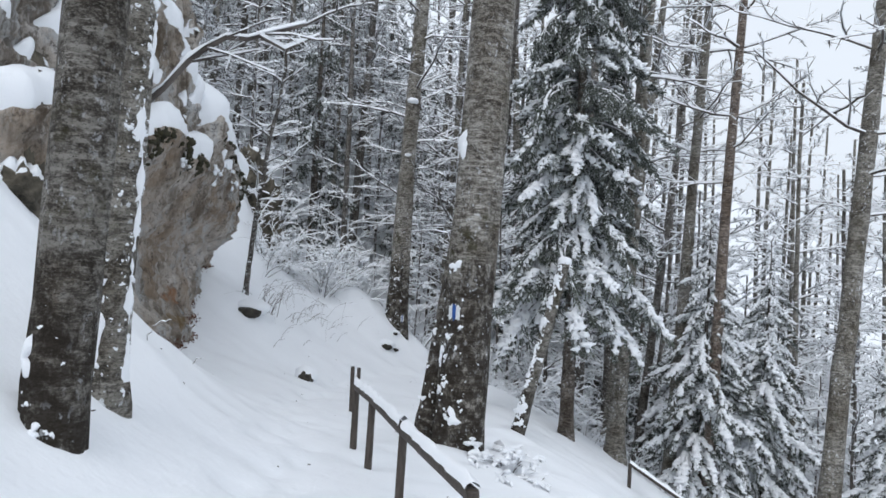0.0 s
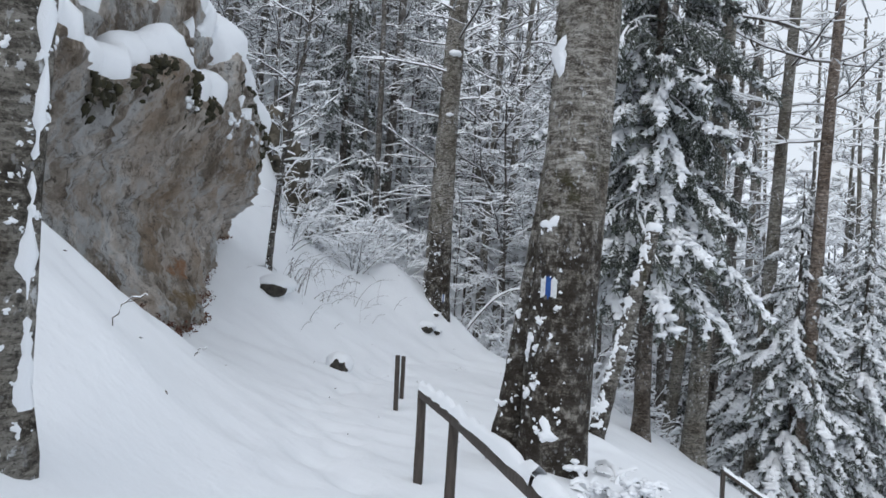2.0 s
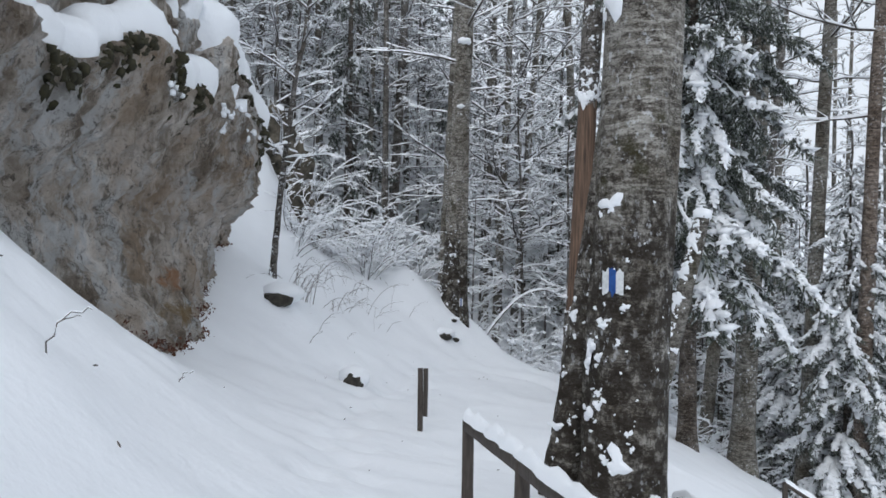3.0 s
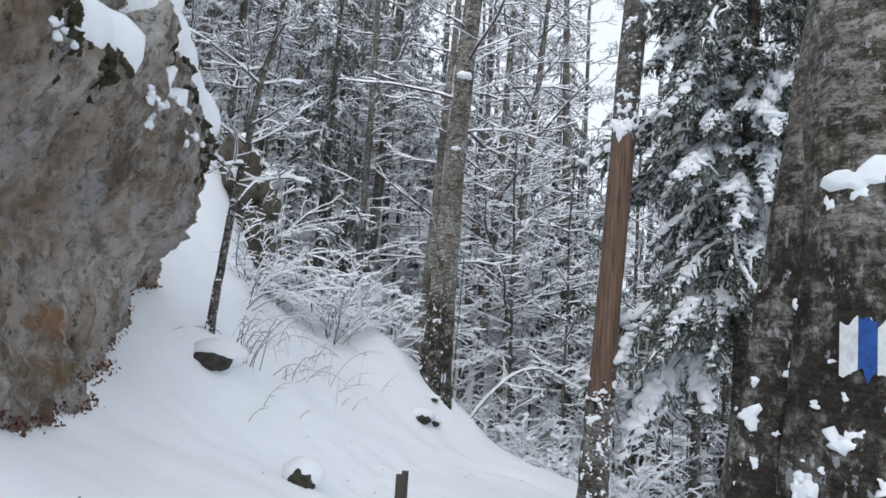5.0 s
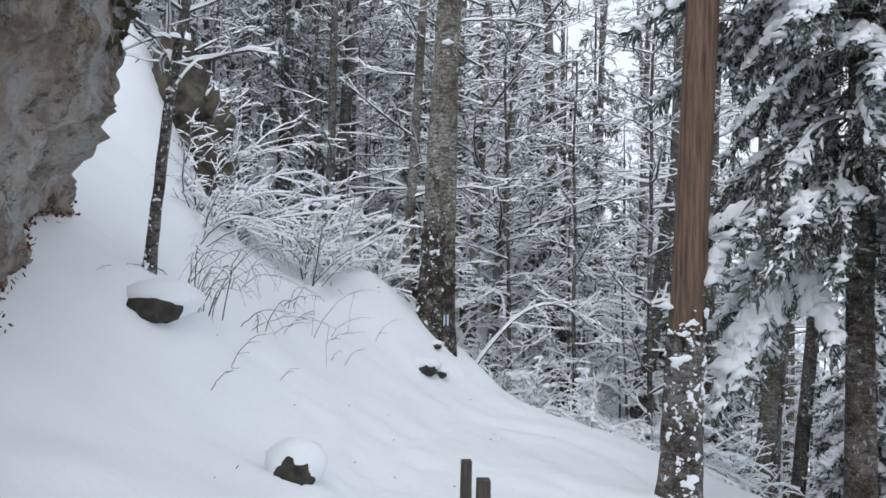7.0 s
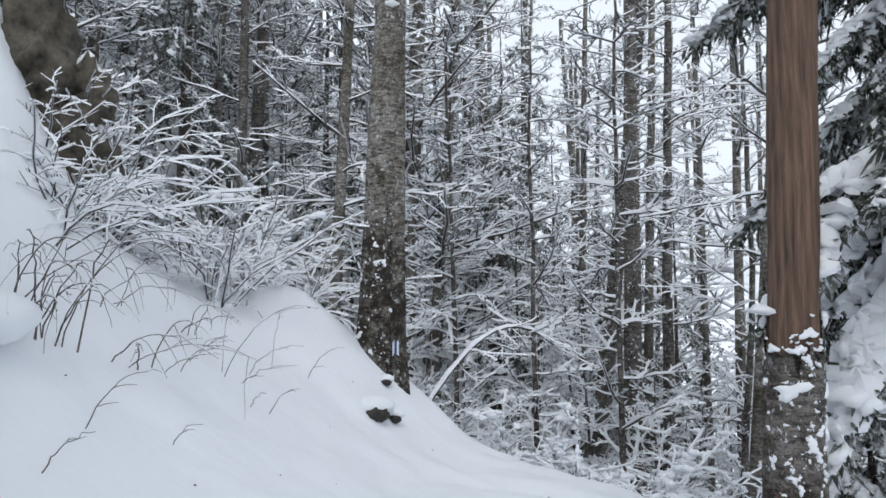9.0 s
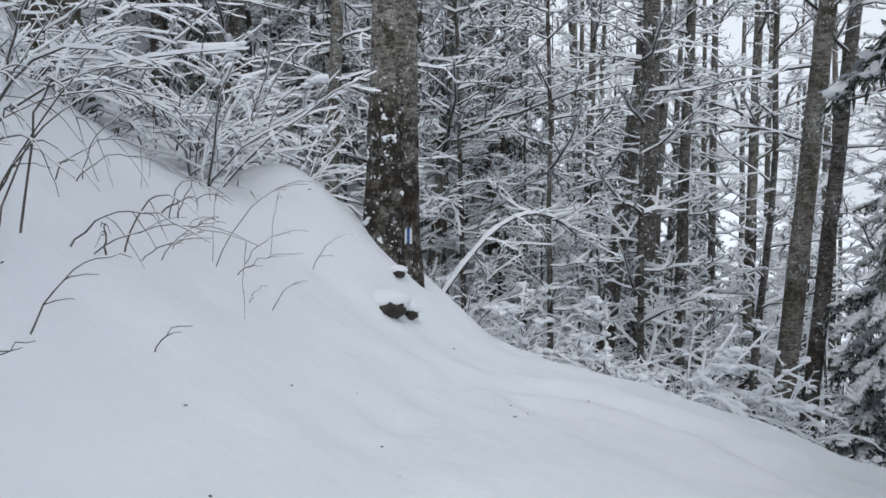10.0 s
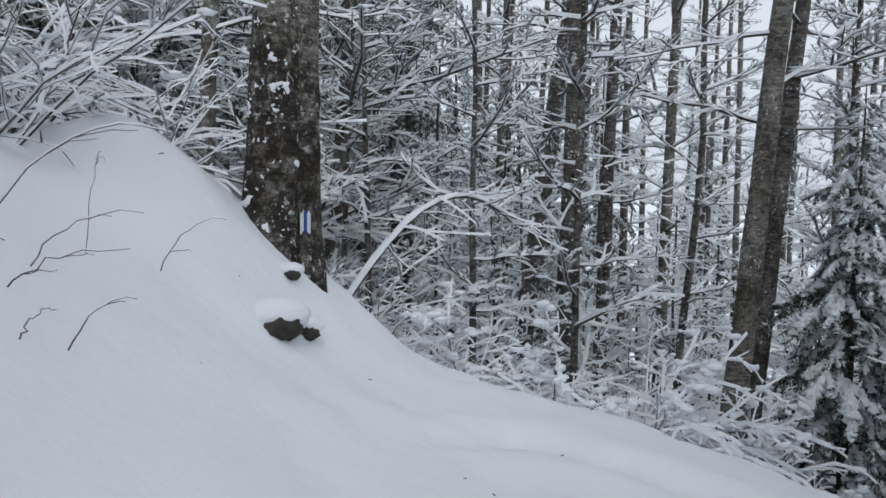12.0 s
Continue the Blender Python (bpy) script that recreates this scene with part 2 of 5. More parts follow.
# ---- mesh building ----
class Build:
    """Gathers vertices and faces of one mesh."""

    def __init__(self):
        self.v, self.f, self.n = [], [], 0

    def add(self, verts, faces):
        verts = np.asarray(verts, dtype=float)
        self.v.append(verts)
        self.f.append(np.asarray(faces, dtype=np.int64) + self.n)
        self.n += len(verts)

    def mesh(self, name, mat, smooth=True):
        me = bpy.data.meshes.new(name)
        if self.n:
            verts = np.concatenate(self.v)
            loops, starts, tot = [], [], 0
            for f in self.f:
                k = f.shape[1]
                loops.append(f.reshape(-1))
                starts.append(tot + np.arange(len(f)) * k)
                tot += f.size
            loops, starts = np.concatenate(loops), np.concatenate(starts)
            me.vertices.add(len(verts))
            me.vertices.foreach_set("co", verts.astype(np.float32).reshape(-1))
            me.loops.add(len(loops))
            me.loops.foreach_set("vertex_index", loops.astype(np.int32))
            me.polygons.add(len(starts))
            me.polygons.foreach_set("loop_start", starts.astype(np.int32))
            me.update(calc_edges=True)
            me.validate()
            if smooth:
                me.polygons.foreach_set("use_smooth", np.ones(len(me.polygons), dtype=bool))
        me.materials.append(mat)
        return me


def part(name, build, mat, parent, label="", smooth=True):
    ob = new(name, build if isinstance(build, bpy.types.Mesh) else build.mesh(name, mat, smooth))
    ob.parent = parent
    return tagged(ob, label)


def stuff(name, build, mat, parent, label="", smooth=True):
    return tagged(part(name, build, mat, parent, label, smooth), kind="stuff")


def thing(name, at, label, category, group="", kind=""):
    ob = new(name)
    ob.location = at
    ob.empty_display_size = 0.2
    return tagged(ob, label, category, group, kind)


def tube(b, pts, radii, k=6, cap=True, wob=0.0, rng=None):
    pts, radii = np.asarray(pts, float), np.asarray(radii, float)
    n = len(pts)
    tan = np.gradient(pts, axis=0)
    tan /= np.linalg.norm(tan, axis=1)[:, None] + 1e-9
    ref = np.where(np.abs(tan[:, 2:3]) > 0.8, np.array([[1.0, 0, 0]]), np.array([[0, 0, 1.0]])) if abs(tan[0, 2]) < 0.8 and abs(tan[-1, 2]) < 0.8 else np.tile([[1.0, 0.05, 0]], (n, 1))
    s = np.cross(tan, ref)
    s /= np.linalg.norm(s, axis=1)[:, None] + 1e-9
    u = np.cross(s, tan)
    a = np.arange(k) * 2 * np.pi / k
    rr = radii[:, None] * np.ones((1, k))
    if wob:
        rr = rr * (1 + wob * rng.standard_normal((n, k)))
    v = pts[:, None, :] + rr[..., None] * (np.cos(a)[None, :, None] * s[:, None, :] + np.sin(a)[None, :, None] * u[:, None, :])
    i = np.arange(n - 1)[:, None] * k
    j = np.arange(k)[None, :]
    j2 = (j + 1) % k
    f = np.stack([i + j, i + j2, i + k + j2, i + k + j], -1).reshape(-1, 4)
    b.add(v.reshape(-1, 3), f)
    if cap:
        b.add(np.concatenate([v[-1], pts[-1:]]), [[q, (q + 1) % k, k] for q in range(k)])


def snow_on(b, pts, radii, w, h, rng=None, k=4):
    """A ridge of snow lying along the upper side of a branch."""
    pts, radii = np.asarray(pts, float), np.asarray(radii, float)
    n = len(pts)
    tan = np.gradient(pts, axis=0)
    tan /= np.linalg.norm(tan, axis=1)[:, None] + 1e-9
    side = np.stack([tan[:, 1], -tan[:, 0], np.zeros(n)], 1)
    ln = np.linalg.norm(side, axis=1)[:, None]
    flat = np.clip(ln, 0, 1)
    side = side / (ln + 1e-6)
    wide = (radii + w)[:, None] * np.clip(flat * 1.6, 0.15, 1)
    high = (radii * 0.8 + h)[:, None] * np.clip(flat * 1.5, 0.1, 1)
    if rng is not None:
        high = high * rng.uniform(0.55, 1.35, (n, 1))
        wide = wide * rng.uniform(0.75, 1.25, (n, 1))
    up = np.array([[0, 0, 1.0]])
    low = pts + up * radii[:, None] * 0.1
    if k == 3:
        prof = [(-1, 0), (0, 1), (1, 0)]
    else:
        prof = [(-1, 0), (-0.75, 0.62), (0, 1), (0.75, 0.62), (1, 0)]
    v = np.stack([low + side * wide * p + up * high * q for p, q in prof], 1)
    m = len(prof)
    i = np.arange(n - 1)[:, None] * m
    j = np.arange(m - 1)[None, :]
    f = np.stack([i + j, i + m + j, i + m + j + 1, i + j + 1], -1).reshape(-1, 4)
    b.add(v.reshape(-1, 3), f)


def ball(b, c, r, rng, rough=0.18, seg=8, rings=5, low=-0.6):
    """A lumpy rounded cushion (snow lumps, stones)."""
    th = np.linspace(low * np.pi / 2, np.pi / 2, rings)
    a = np.arange(seg) * 2 * np.pi / seg
    r = np.asarray(r, float) * np.ones(3)
    k = 1 + rough * rng.standard_normal((rings, seg))
    k[-1] = k[-1].mean()
    v = np.stack([np.cos(th)[:, None] * np.cos(a)[None] * k, np.cos(th)[:, None] * np.sin(a)[None] * k, np.sin(th)[:, None] * np.ones((1, seg)) * k], -1) * r + np.asarray(c, float)
    i = np.arange(rings - 1)[:, None] * seg
    j = np.arange(seg)[None]
    j2 = (j + 1) % seg
    b.add(v.reshape(-1, 3), np.stack([i + j, i + j2, i + seg + j2, i + seg + j], -1).reshape(-1, 4))


# ---- the ground ----
PATH_Y = [-6, 0, 3, 6, 8, 10, 12, 14, 16, 18, 19, 20, 21.5, 24, 28]
PATH_X = [0.6, -0.1, -0.75, -1.2, -1.6, -2.0, -2.15, -2.0, -1.5, -0.65, -0.2, 0.25, 0.3, -1.0, -3.0]
PATH_Z = [0.6, 0.2, -0.05, -0.2, -0.42, -0.72, -0.88, -1.03, -1.22, -1.42, -1.5, -1.5, -1.4, -1.4, -1.3]
EDGE_X = [2.6, 2.0, 1.6, 1.4, 1.4, 1.4, 1.4, 1.6, 2.1, 2.3, 2.2, 1.7, 0.3, -2.0, -4.0]
BANK_Y = [-6, 3, 6, 7.5, 9, 11.4, 13.8, 15.3, 18, 30]
BANK = [0.85, 0.82, 1.0, 0.92, 0.75, 0.45, 0.55, 0.74, 0.78, 0.75]


def smooth_pos(t, w=0.35):
    return 0.5 * (t + np.sqrt(t * t + w * w)) - 0.5 * w * 0.15


MOUNDS = [(-2.3, 20.2, 0.56, 0.85), (-4.4, 20.5, -0.8, 1.2), (-6.5, 20.4, 1.5, 1.1), (-3.4, 20.2, -0.2, 0.9), (-1.1, 20.75, 0.4, 0.75), (-0.4, 20.9, 0.15, 0.5), (-4.1, 15.5, 0.2, 0.6), (-1.95, 4.0, 0.05, 0.5), (0.6, 8.6, 0.1, 0.8), (-2.5, 13.8, 0.1, 0.3)]


def ground_z(x, y, detail=True):
    x, y = np.asarray(x, float), np.asarray(y, float)
    pc, zc, ex = np.interp(y, PATH_Y, PATH_X), np.interp(y, PATH_Y, PATH_Z), np.interp(y, PATH_Y, EDGE_X)
    u = x - pc
    rise = np.interp(y, BANK_Y, BANK) * smooth_pos(-u - 0.42, 0.6)
    rise = np.where(rise > 9, 9 + (rise - 9) * 0.55, rise)
    rise = 60 * np.tanh(rise / 60)
    d = smooth_pos(x - ex, 0.9)
    fall = 14 * np.tanh(0.62 * d / 14)
    z = zc + rise - fall - 0.06 * np.clip(u, 0, 3)
    ahead = np.clip(y - 27 - 1.5 * np.clip(x - 4, 0, None), 0, None)
    ahead = ahead * ahead / (ahead + 6)
    z = z + 60 * np.tanh(0.85 * ahead / 60)
    for mx, my, h, r in MOUNDS:
        z = z + h * np.exp(-((x - mx) ** 2 + (y - my) ** 2) / (r * r))
    return z


def ground_at(x, y):
    return float(ground_z(x, y))


def spaced(lo, hi, step, far, grow=1.22):
    mid = list(np.arange(lo, hi + step / 2, step))
    a, s = [lo], step
    while a[-1] > -far:
        s *= grow
        a.append(a[-1] - s)
    c, s = [mid[-1]], step
    while c[-1] < far:
        s *= grow
        c.append(c[-1] + s)
    return np.array(a[:0:-1] + mid + c[1:])


gx, gy = spaced(-6.0, 4.0, 0.09, 1500), spaced(-2.5, 22.5, 0.1, 1500)
GX, GY = np.meshgrid(gx, gy)
GZ = ground_z(GX, GY)
near = np.exp(-np.clip(np.abs(GX + 1.5) - 6, 0, None) / 3) * np.exp(-np.clip(np.abs(GY - 10) - 14, 0, None) / 3)
pcx = np.interp(GY, PATH_Y, PATH_X)
rough = np.zeros_like(GZ)
for idx in np.argwhere(near > 0.02):
    px, py = GX[tuple(idx)], GY[tuple(idx)]
    rough[tuple(idx)] = 0.10 * noise.noise((px * 0.55, py * 0.55, 3.1)) + 0.05 * noise.noise((px * 1.9, py * 1.9, 7.7)) + 0.014 * noise.noise((px * 6, py * 6, 1.7)) - 0.05 * max(0, noise.noise((px * 2.7, py * 2.7, 5.3)) - 0.35)
GZ = GZ + rough * near
# trodden line: two shallow rows of steps down the middle of the path, turning with it over the crest
for k in range(38):
    sy = 0.5 + k * 0.4
    sx = np.interp(sy, PATH_Y, PATH_X) + (0.14 if k % 2 else -0.14) + 0.07 * math.sin(k * 1.7)
    GZ -= 0.085 * np.exp(-(((GX - sx) / 0.14) ** 2 + ((GY - sy) / 0.2) ** 2))
    GZ += 0.018 * np.exp(-(((GX - sx - (0.2 if k % 2 else -0.2)) / 0.1) ** 2 + ((GY - sy) / 0.22) ** 2))
TURN_X, TURN_Y = [-2.0, -1.85, -1.65, -1.15, -0.4, 0.2, 0.7, 1.05, 1.1], [14.5, 16.0, 17.0, 17.95, 18.6, 18.7, 18.15, 17.3, 15.5]
far = np.full_like(GZ, 9.0)
for k in range(8):
    ax, ay, bx, by = TURN_X[k], TURN_Y[k], TURN_X[k + 1], TURN_Y[k + 1]
    tt = np.clip(((GX - ax) * (bx - ax) + (GY - ay) * (by - ay)) / ((bx - ax) ** 2 + (by - ay) ** 2), 0, 1)
    far = np.minimum(far, np.hypot(GX - ax - tt * (bx - ax), GY - ay - tt * (by - ay)))
wav = 1 + 0.5 * np.sin(GX * 7.0) * np.sin(GY * 6.1)
GZ += (-0.06 * np.exp(-(far / 0.17) ** 2) + 0.02 * np.exp(-((far - 0.36) / 0.12) ** 2)) * wav
nx, ny = len(gx), len(gy)
gi = (np.arange(ny - 1)[:, None] * nx + np.arange(nx - 1)[None]).reshape(-1)
gb = Build()
gb.add(np.stack([GX, GY, GZ], -1).reshape(-1, 3), np.stack([gi, gi + 1, gi + nx + 1, gi + nx], -1))
ground = new("ground", gb.mesh("ground", SNOW))
tagged(ground, "deep untracked snow over a steep forest slope with a narrow trodden path", "snow ground", kind="structure")


# ---- trees ----
def curve_pts(p, d, length, n, rng, bend=0.1, droop=0.0):
    d = np.asarray(d, float) / np.linalg.norm(d)
    pts = [np.asarray(p, float)]
    step = length / (n - 1)
    for _ in range(n - 1):
        d = d + rng.normal(0, bend, 3) + np.array([0, 0, -droop])
        d /= np.linalg.norm(d)
        pts.append(pts[-1] + d * step)
    return np.array(pts)


def limb(wood, snow, p, d, length, r, rng, level=2, k=5, snow_w=0.012, snow_h=0.03, twigs=8, bend=0.09, droop=0.015, spread=0.9, fine=1.0):
    """A branch with flat sprays of side twigs, snow lying on all of it."""
    n = 6 if level == 2 else (4 if level == 1 else 2)
    pts = curve_pts(p, d, length, n, rng, bend, droop)
    rad = np.linspace(r, max(r * 0.22, 0.0025), n)
    if level == 0:
        # a twig of three faces: bark below, snow on the two above
        t = (pts[1] - pts[0]) / (length + 1e-9)
        sd = np.array([t[1], -t[0], 0.0])
        sd = sd / (np.linalg.norm(sd) + 1e-6) * (rad[0] + snow_w * 0.7)
        up = np.array([0, 0, 1.0]) * (rad[0] + snow_h * 0.6)
        a, e, en = pts[0], pts[1], 0.45
        wood.add([a - sd, a + sd, e + sd * en, e - sd * en], [[0, 1, 2, 3]])
        snow.add([a - sd, a + up, a + sd, e - sd * en, e + up * en, e + sd * en], [[0, 3, 4, 1], [1, 4, 5, 2]])
        return
    tube(wood, pts, rad, k if level == 2 else 3, cap=False)
    snow_on(snow, pts, rad, snow_w * (0.7 + 0.5 * (level > 0)), snow_h * (0.65 + 0.3 * level / 2), rng, 5 if level == 2 else 3)
    count = max(2, int(twigs if level == 2 else twigs * 0.5 * fine))
    for q in range(count):
        s = 0.15 + 0.83 * (q + rng.uniform(0, 0.8)) / count
        i = min(int(s * (n - 1)), n - 2)
        fr = s * (n - 1) - i
        at = pts[i] * (1 - fr) + pts[i + 1] * fr
        t = pts[i + 1] - pts[i]
        t /= np.linalg.norm(t)
        sd = np.cross(t, [0, 0, 1.0])
        ns = np.linalg.norm(sd)
        sd = sd / ns if ns > 0.2 else rng.normal(0, 1, 3)
        sgn = 1 if q % 2 else -1
        dd = t * rng.uniform(0.5, 1.0) + sd * sgn * spread * rng.uniform(0.6, 1.1) + np.array([0, 0, rng.normal(0.14, 0.32)])
        limb(wood, snow, at, dd, length * (1 - 0.72 * s) * rng.uniform(0.38, 0.62), max(0.0028, r * (1 - 0.7 * s) * 0.5), rng, level - 1, k, snow_w, snow_h, twigs, bend * 1.2, droop, spread, fine)


def trunk_points(height, lean, rng, n=14, wig=0.05):
    z = np.linspace(0, 1, n) ** 1.25 * height
    ox = np.cumsum(rng.normal(0, wig, n)) * 0.4
    oy = np.cumsum(rng.normal(0, wig, n)) * 0.4
    ox -= ox[0]
    oy -= oy[0]
    return np.stack([lean[0] * z + ox * (z / height), lean[1] * z + oy * (z / height), z], 1)


def trunk_mesh(height, r, lean, rng, k=16, flare=0.5, taper=0.6, sink=0.5, wig=0.05, rough=0.035):
    pts = trunk_points(height, lean, rng, 26, wig)
    rad = r * (1 - taper * pts[:, 2] / height)
    rad = rad * (1 + flare * np.exp(-pts[:, 2] / (r * 1.8)))
    first = pts[0] - np.array([lean[0], lean[1], 1.0]) * sink
    pts, rad = np.vstack([first, pts]), np.concatenate([[rad[0] * 1.15], rad])
    b = Build()
    n = len(pts)
    a = np.arange(k) * 2 * np.pi / k
    ph = rng.uniform(0, 6.28, 3)
    lobes = (0.5 * np.sin(3 * a + ph[0]) + 0.35 * np.sin(5 * a + ph[1]) + 0.2 * np.sin(2 * a + ph[2]))
    foot = np.exp(-np.clip(pts[:, 2], 0, None) / (r * 2.2))
    rr = rad[:, None] * (1 + 0.3 * flare * foot[:, None] * lobes[None] + rough * rng.standard_normal((n, k)))
    v = pts[:, None] + np.stack([np.cos(a)[None] * rr, np.sin(a)[None] * rr, np.zeros((n, k))], -1)
    i = np.arange(n - 1)[:, None] * k
    j = np.arange(k)[None]
    j2 = (j + 1) % k
    b.add(v.reshape(-1, 3), np.stack([i + j, i + j2, i + k + j2, i + k + j], -1).reshape(-1, 4))
    b.add(np.concatenate([v[-1], pts[-1:] + [[0, 0, rad[-1] * 0.5]]]), [[q, (q + 1) % k, k] for q in range(k)])
    return b, pts, rad


def plaster(b, pts, rad, rng, count, z0, z1, face=-1.75, arc=1.6, size=0.03):
    """Clots of wind-blown snow sticking to bark, on the side that faces the weather."""
    for _ in range(count):
        z = rng.uniform(z0, z1)
        i = int(np.clip(np.searchsorted(pts[:, 2], z), 1, len(pts) - 1))
        f = (z - pts[i - 1, 2]) / (pts[i, 2] - pts[i - 1, 2] + 1e-9)
        c, r = pts[i - 1] * (1 - f) + pts[i] * f, rad[i - 1] * (1 - f) + rad[i] * f
        a = face + rng.normal(0, arc * 0.5)
        s = size * min(2.4, 0.34 * math.exp(rng.normal(0, 0.7)))
        clot(b, c, r, a, s, rng)
        for _ in range(int(rng.integers(0, 4)) if s > size * 0.4 else 0):
            clot(b, c + [0, 0, s * rng.normal(0, 1.5)], r, a + s * rng.normal(0, 1.5) / r, s * rng.uniform(0.15, 0.45), rng)


def clot(b, c, r, a, s, rng):
    """One flattened lump of snow with a ragged rim, its flat side on the bark."""
    nrm = np.array([math.cos(a), math.sin(a), 0])
    tang = np.array([-nrm[1], nrm[0], 0])
    up = np.array([0, 0, 1.0])
    m = 11 if s < 0.02 else 17
    ang = np.arange(m) * 2 * np.pi / m
    ph = rng.uniform(0, 6.28, 3)
    out = 1 + 0.34 * np.sin(2 * ang + ph[0]) + 0.28 * np.sin(3 * ang + ph[1]) + 0.18 * np.sin(5 * ang + ph[2]) + rng.normal(0, 0.12, m)
    out = np.clip(out, 0.25, 1.9) * s
    wide, tall = rng.uniform(0.75, 1.25), rng.uniform(0.7, 1.2)
    rings = []
    for k, lift in ((1.0, -0.012), (0.82, min(s * 0.2, 0.009)), (0.5, min(s * 0.36, 0.016))):
        rings.append(c + nrm * (r + lift) + (np.cos(ang) * out * k * wide)[:, None] * tang + (np.sin(ang) * out * k * tall)[:, None] * up)
    v = np.vstack(rings + [[c + nrm * (r + min(s * 0.4, 0.019))]])
    b.add(v, [[k * m + q, k * m + (q + 1) % m, (k + 1) * m + (q + 1) % m, (k + 1) * m + q] for k in range(2) for q in range(m)])
    b.add(v, [[2 * m + q, 2 * m + (q + 1) % m, 3 * m] for q in range(m)])


def snow_strip(b, pts, rad, rng, z0, z1, face, width):
    """A broken upright strip of blown snow along one side of a stem."""
    zs = np.arange(z0, z1, 0.035)
    n = len(zs)
    drift = np.convolve(rng.normal(0, 1, n + 12), np.ones(13) / 13, "valid")
    thick = np.clip(0.7 + 1.3 * np.convolve(rng.normal(0, 1, n + 4), np.ones(5) / 5, "valid") + 0.25 * rng.standard_normal(n), 0.0, 1.9)
    v = np.zeros((n, 5, 3))
    for i, z in enumerate(zs):
        cx, cy, r = (np.interp(z, pts[:, 2], q) for q in (pts[:, 0], pts[:, 1], rad))
        for j, (p, h) in enumerate(((-1, -0.25), (-0.6, 0.3), (0, 0.5), (0.6, 0.3), (1, -0.25))):
            a = face + 0.5 * drift[i] + p * width * thick[i] * rng.uniform(0.8, 1.2) / r
            k = r + h * width * min(thick[i], 1.0) - (0.02 if thick[i] < 0.12 else 0.0)
            v[i, j] = (cx + math.cos(a) * k, cy + math.sin(a) * k, z)
    i = (np.arange(n - 1)[:, None] * 5 + np.arange(4)[None]).reshape(-1)
    b.add(v.reshape(-1, 3), np.stack([i, i + 1, i + 6, i + 5], -1))


def bare_tree(name, at, label, height, r, lean=(0, 0), seed=1, limbs=26, first=0.3, reach=2.6, bark=None, snow_lumps=0, lump_to=3.0, face=-1.75, twigs=7, flare=0.5, taper=0.6, group="", up=0.35, k=14, wig=0.05, fine=1.0, category="tree", snow_h=0.035, snow_w=0.012):
    """A leafless broadleaf tree: trunk, limbs with twigs, the snow lying on them."""
    rng = np.random.default_rng(seed)
    tree = thing(name, at, label, category, group)
    tb, pts, rad = trunk_mesh(height, r, lean, rng, k, flare, taper, wig=wig)
    part("trunk", tb, bark or BARK, tree)
    wood, snow = Build(), Build()
    for q in range(limbs):
        s = first + (0.97 - first) * (q + rng.random()) / max(limbs, 1)
        z = s * height
        i = int(np.clip(np.searchsorted(pts[:, 2], z), 1, len(pts) - 1))
        c, rr = pts[i], rad[i]
        a = q * 2.4 + rng.uniform(-0.5, 0.5)
        ln = reach * (1.15 - 0.75 * s) * rng.uniform(0.6, 1.15)
        limb(wood, snow, c, (math.cos(a), math.sin(a), up * rng.uniform(0.2, 1.6)), ln, min(rr * 0.45, 0.009 + 0.008 * ln), rng, 2, 5, twigs=twigs, fine=fine, snow_h=snow_h, snow_w=snow_w, bend=0.15)
    if limbs:
        stuff("crown", wood, TWIG, tree)
    if snow_lumps:
        plaster(snow, pts, rad, rng, snow_lumps, 0.05, lump_to, face, size=0.018 + 0.045 * r)
    if limbs or snow_lumps:
        stuff("snow_load", snow, SNOW_CAP, tree, "white snow lying on the branches and bark")
    return tree, pts, rad


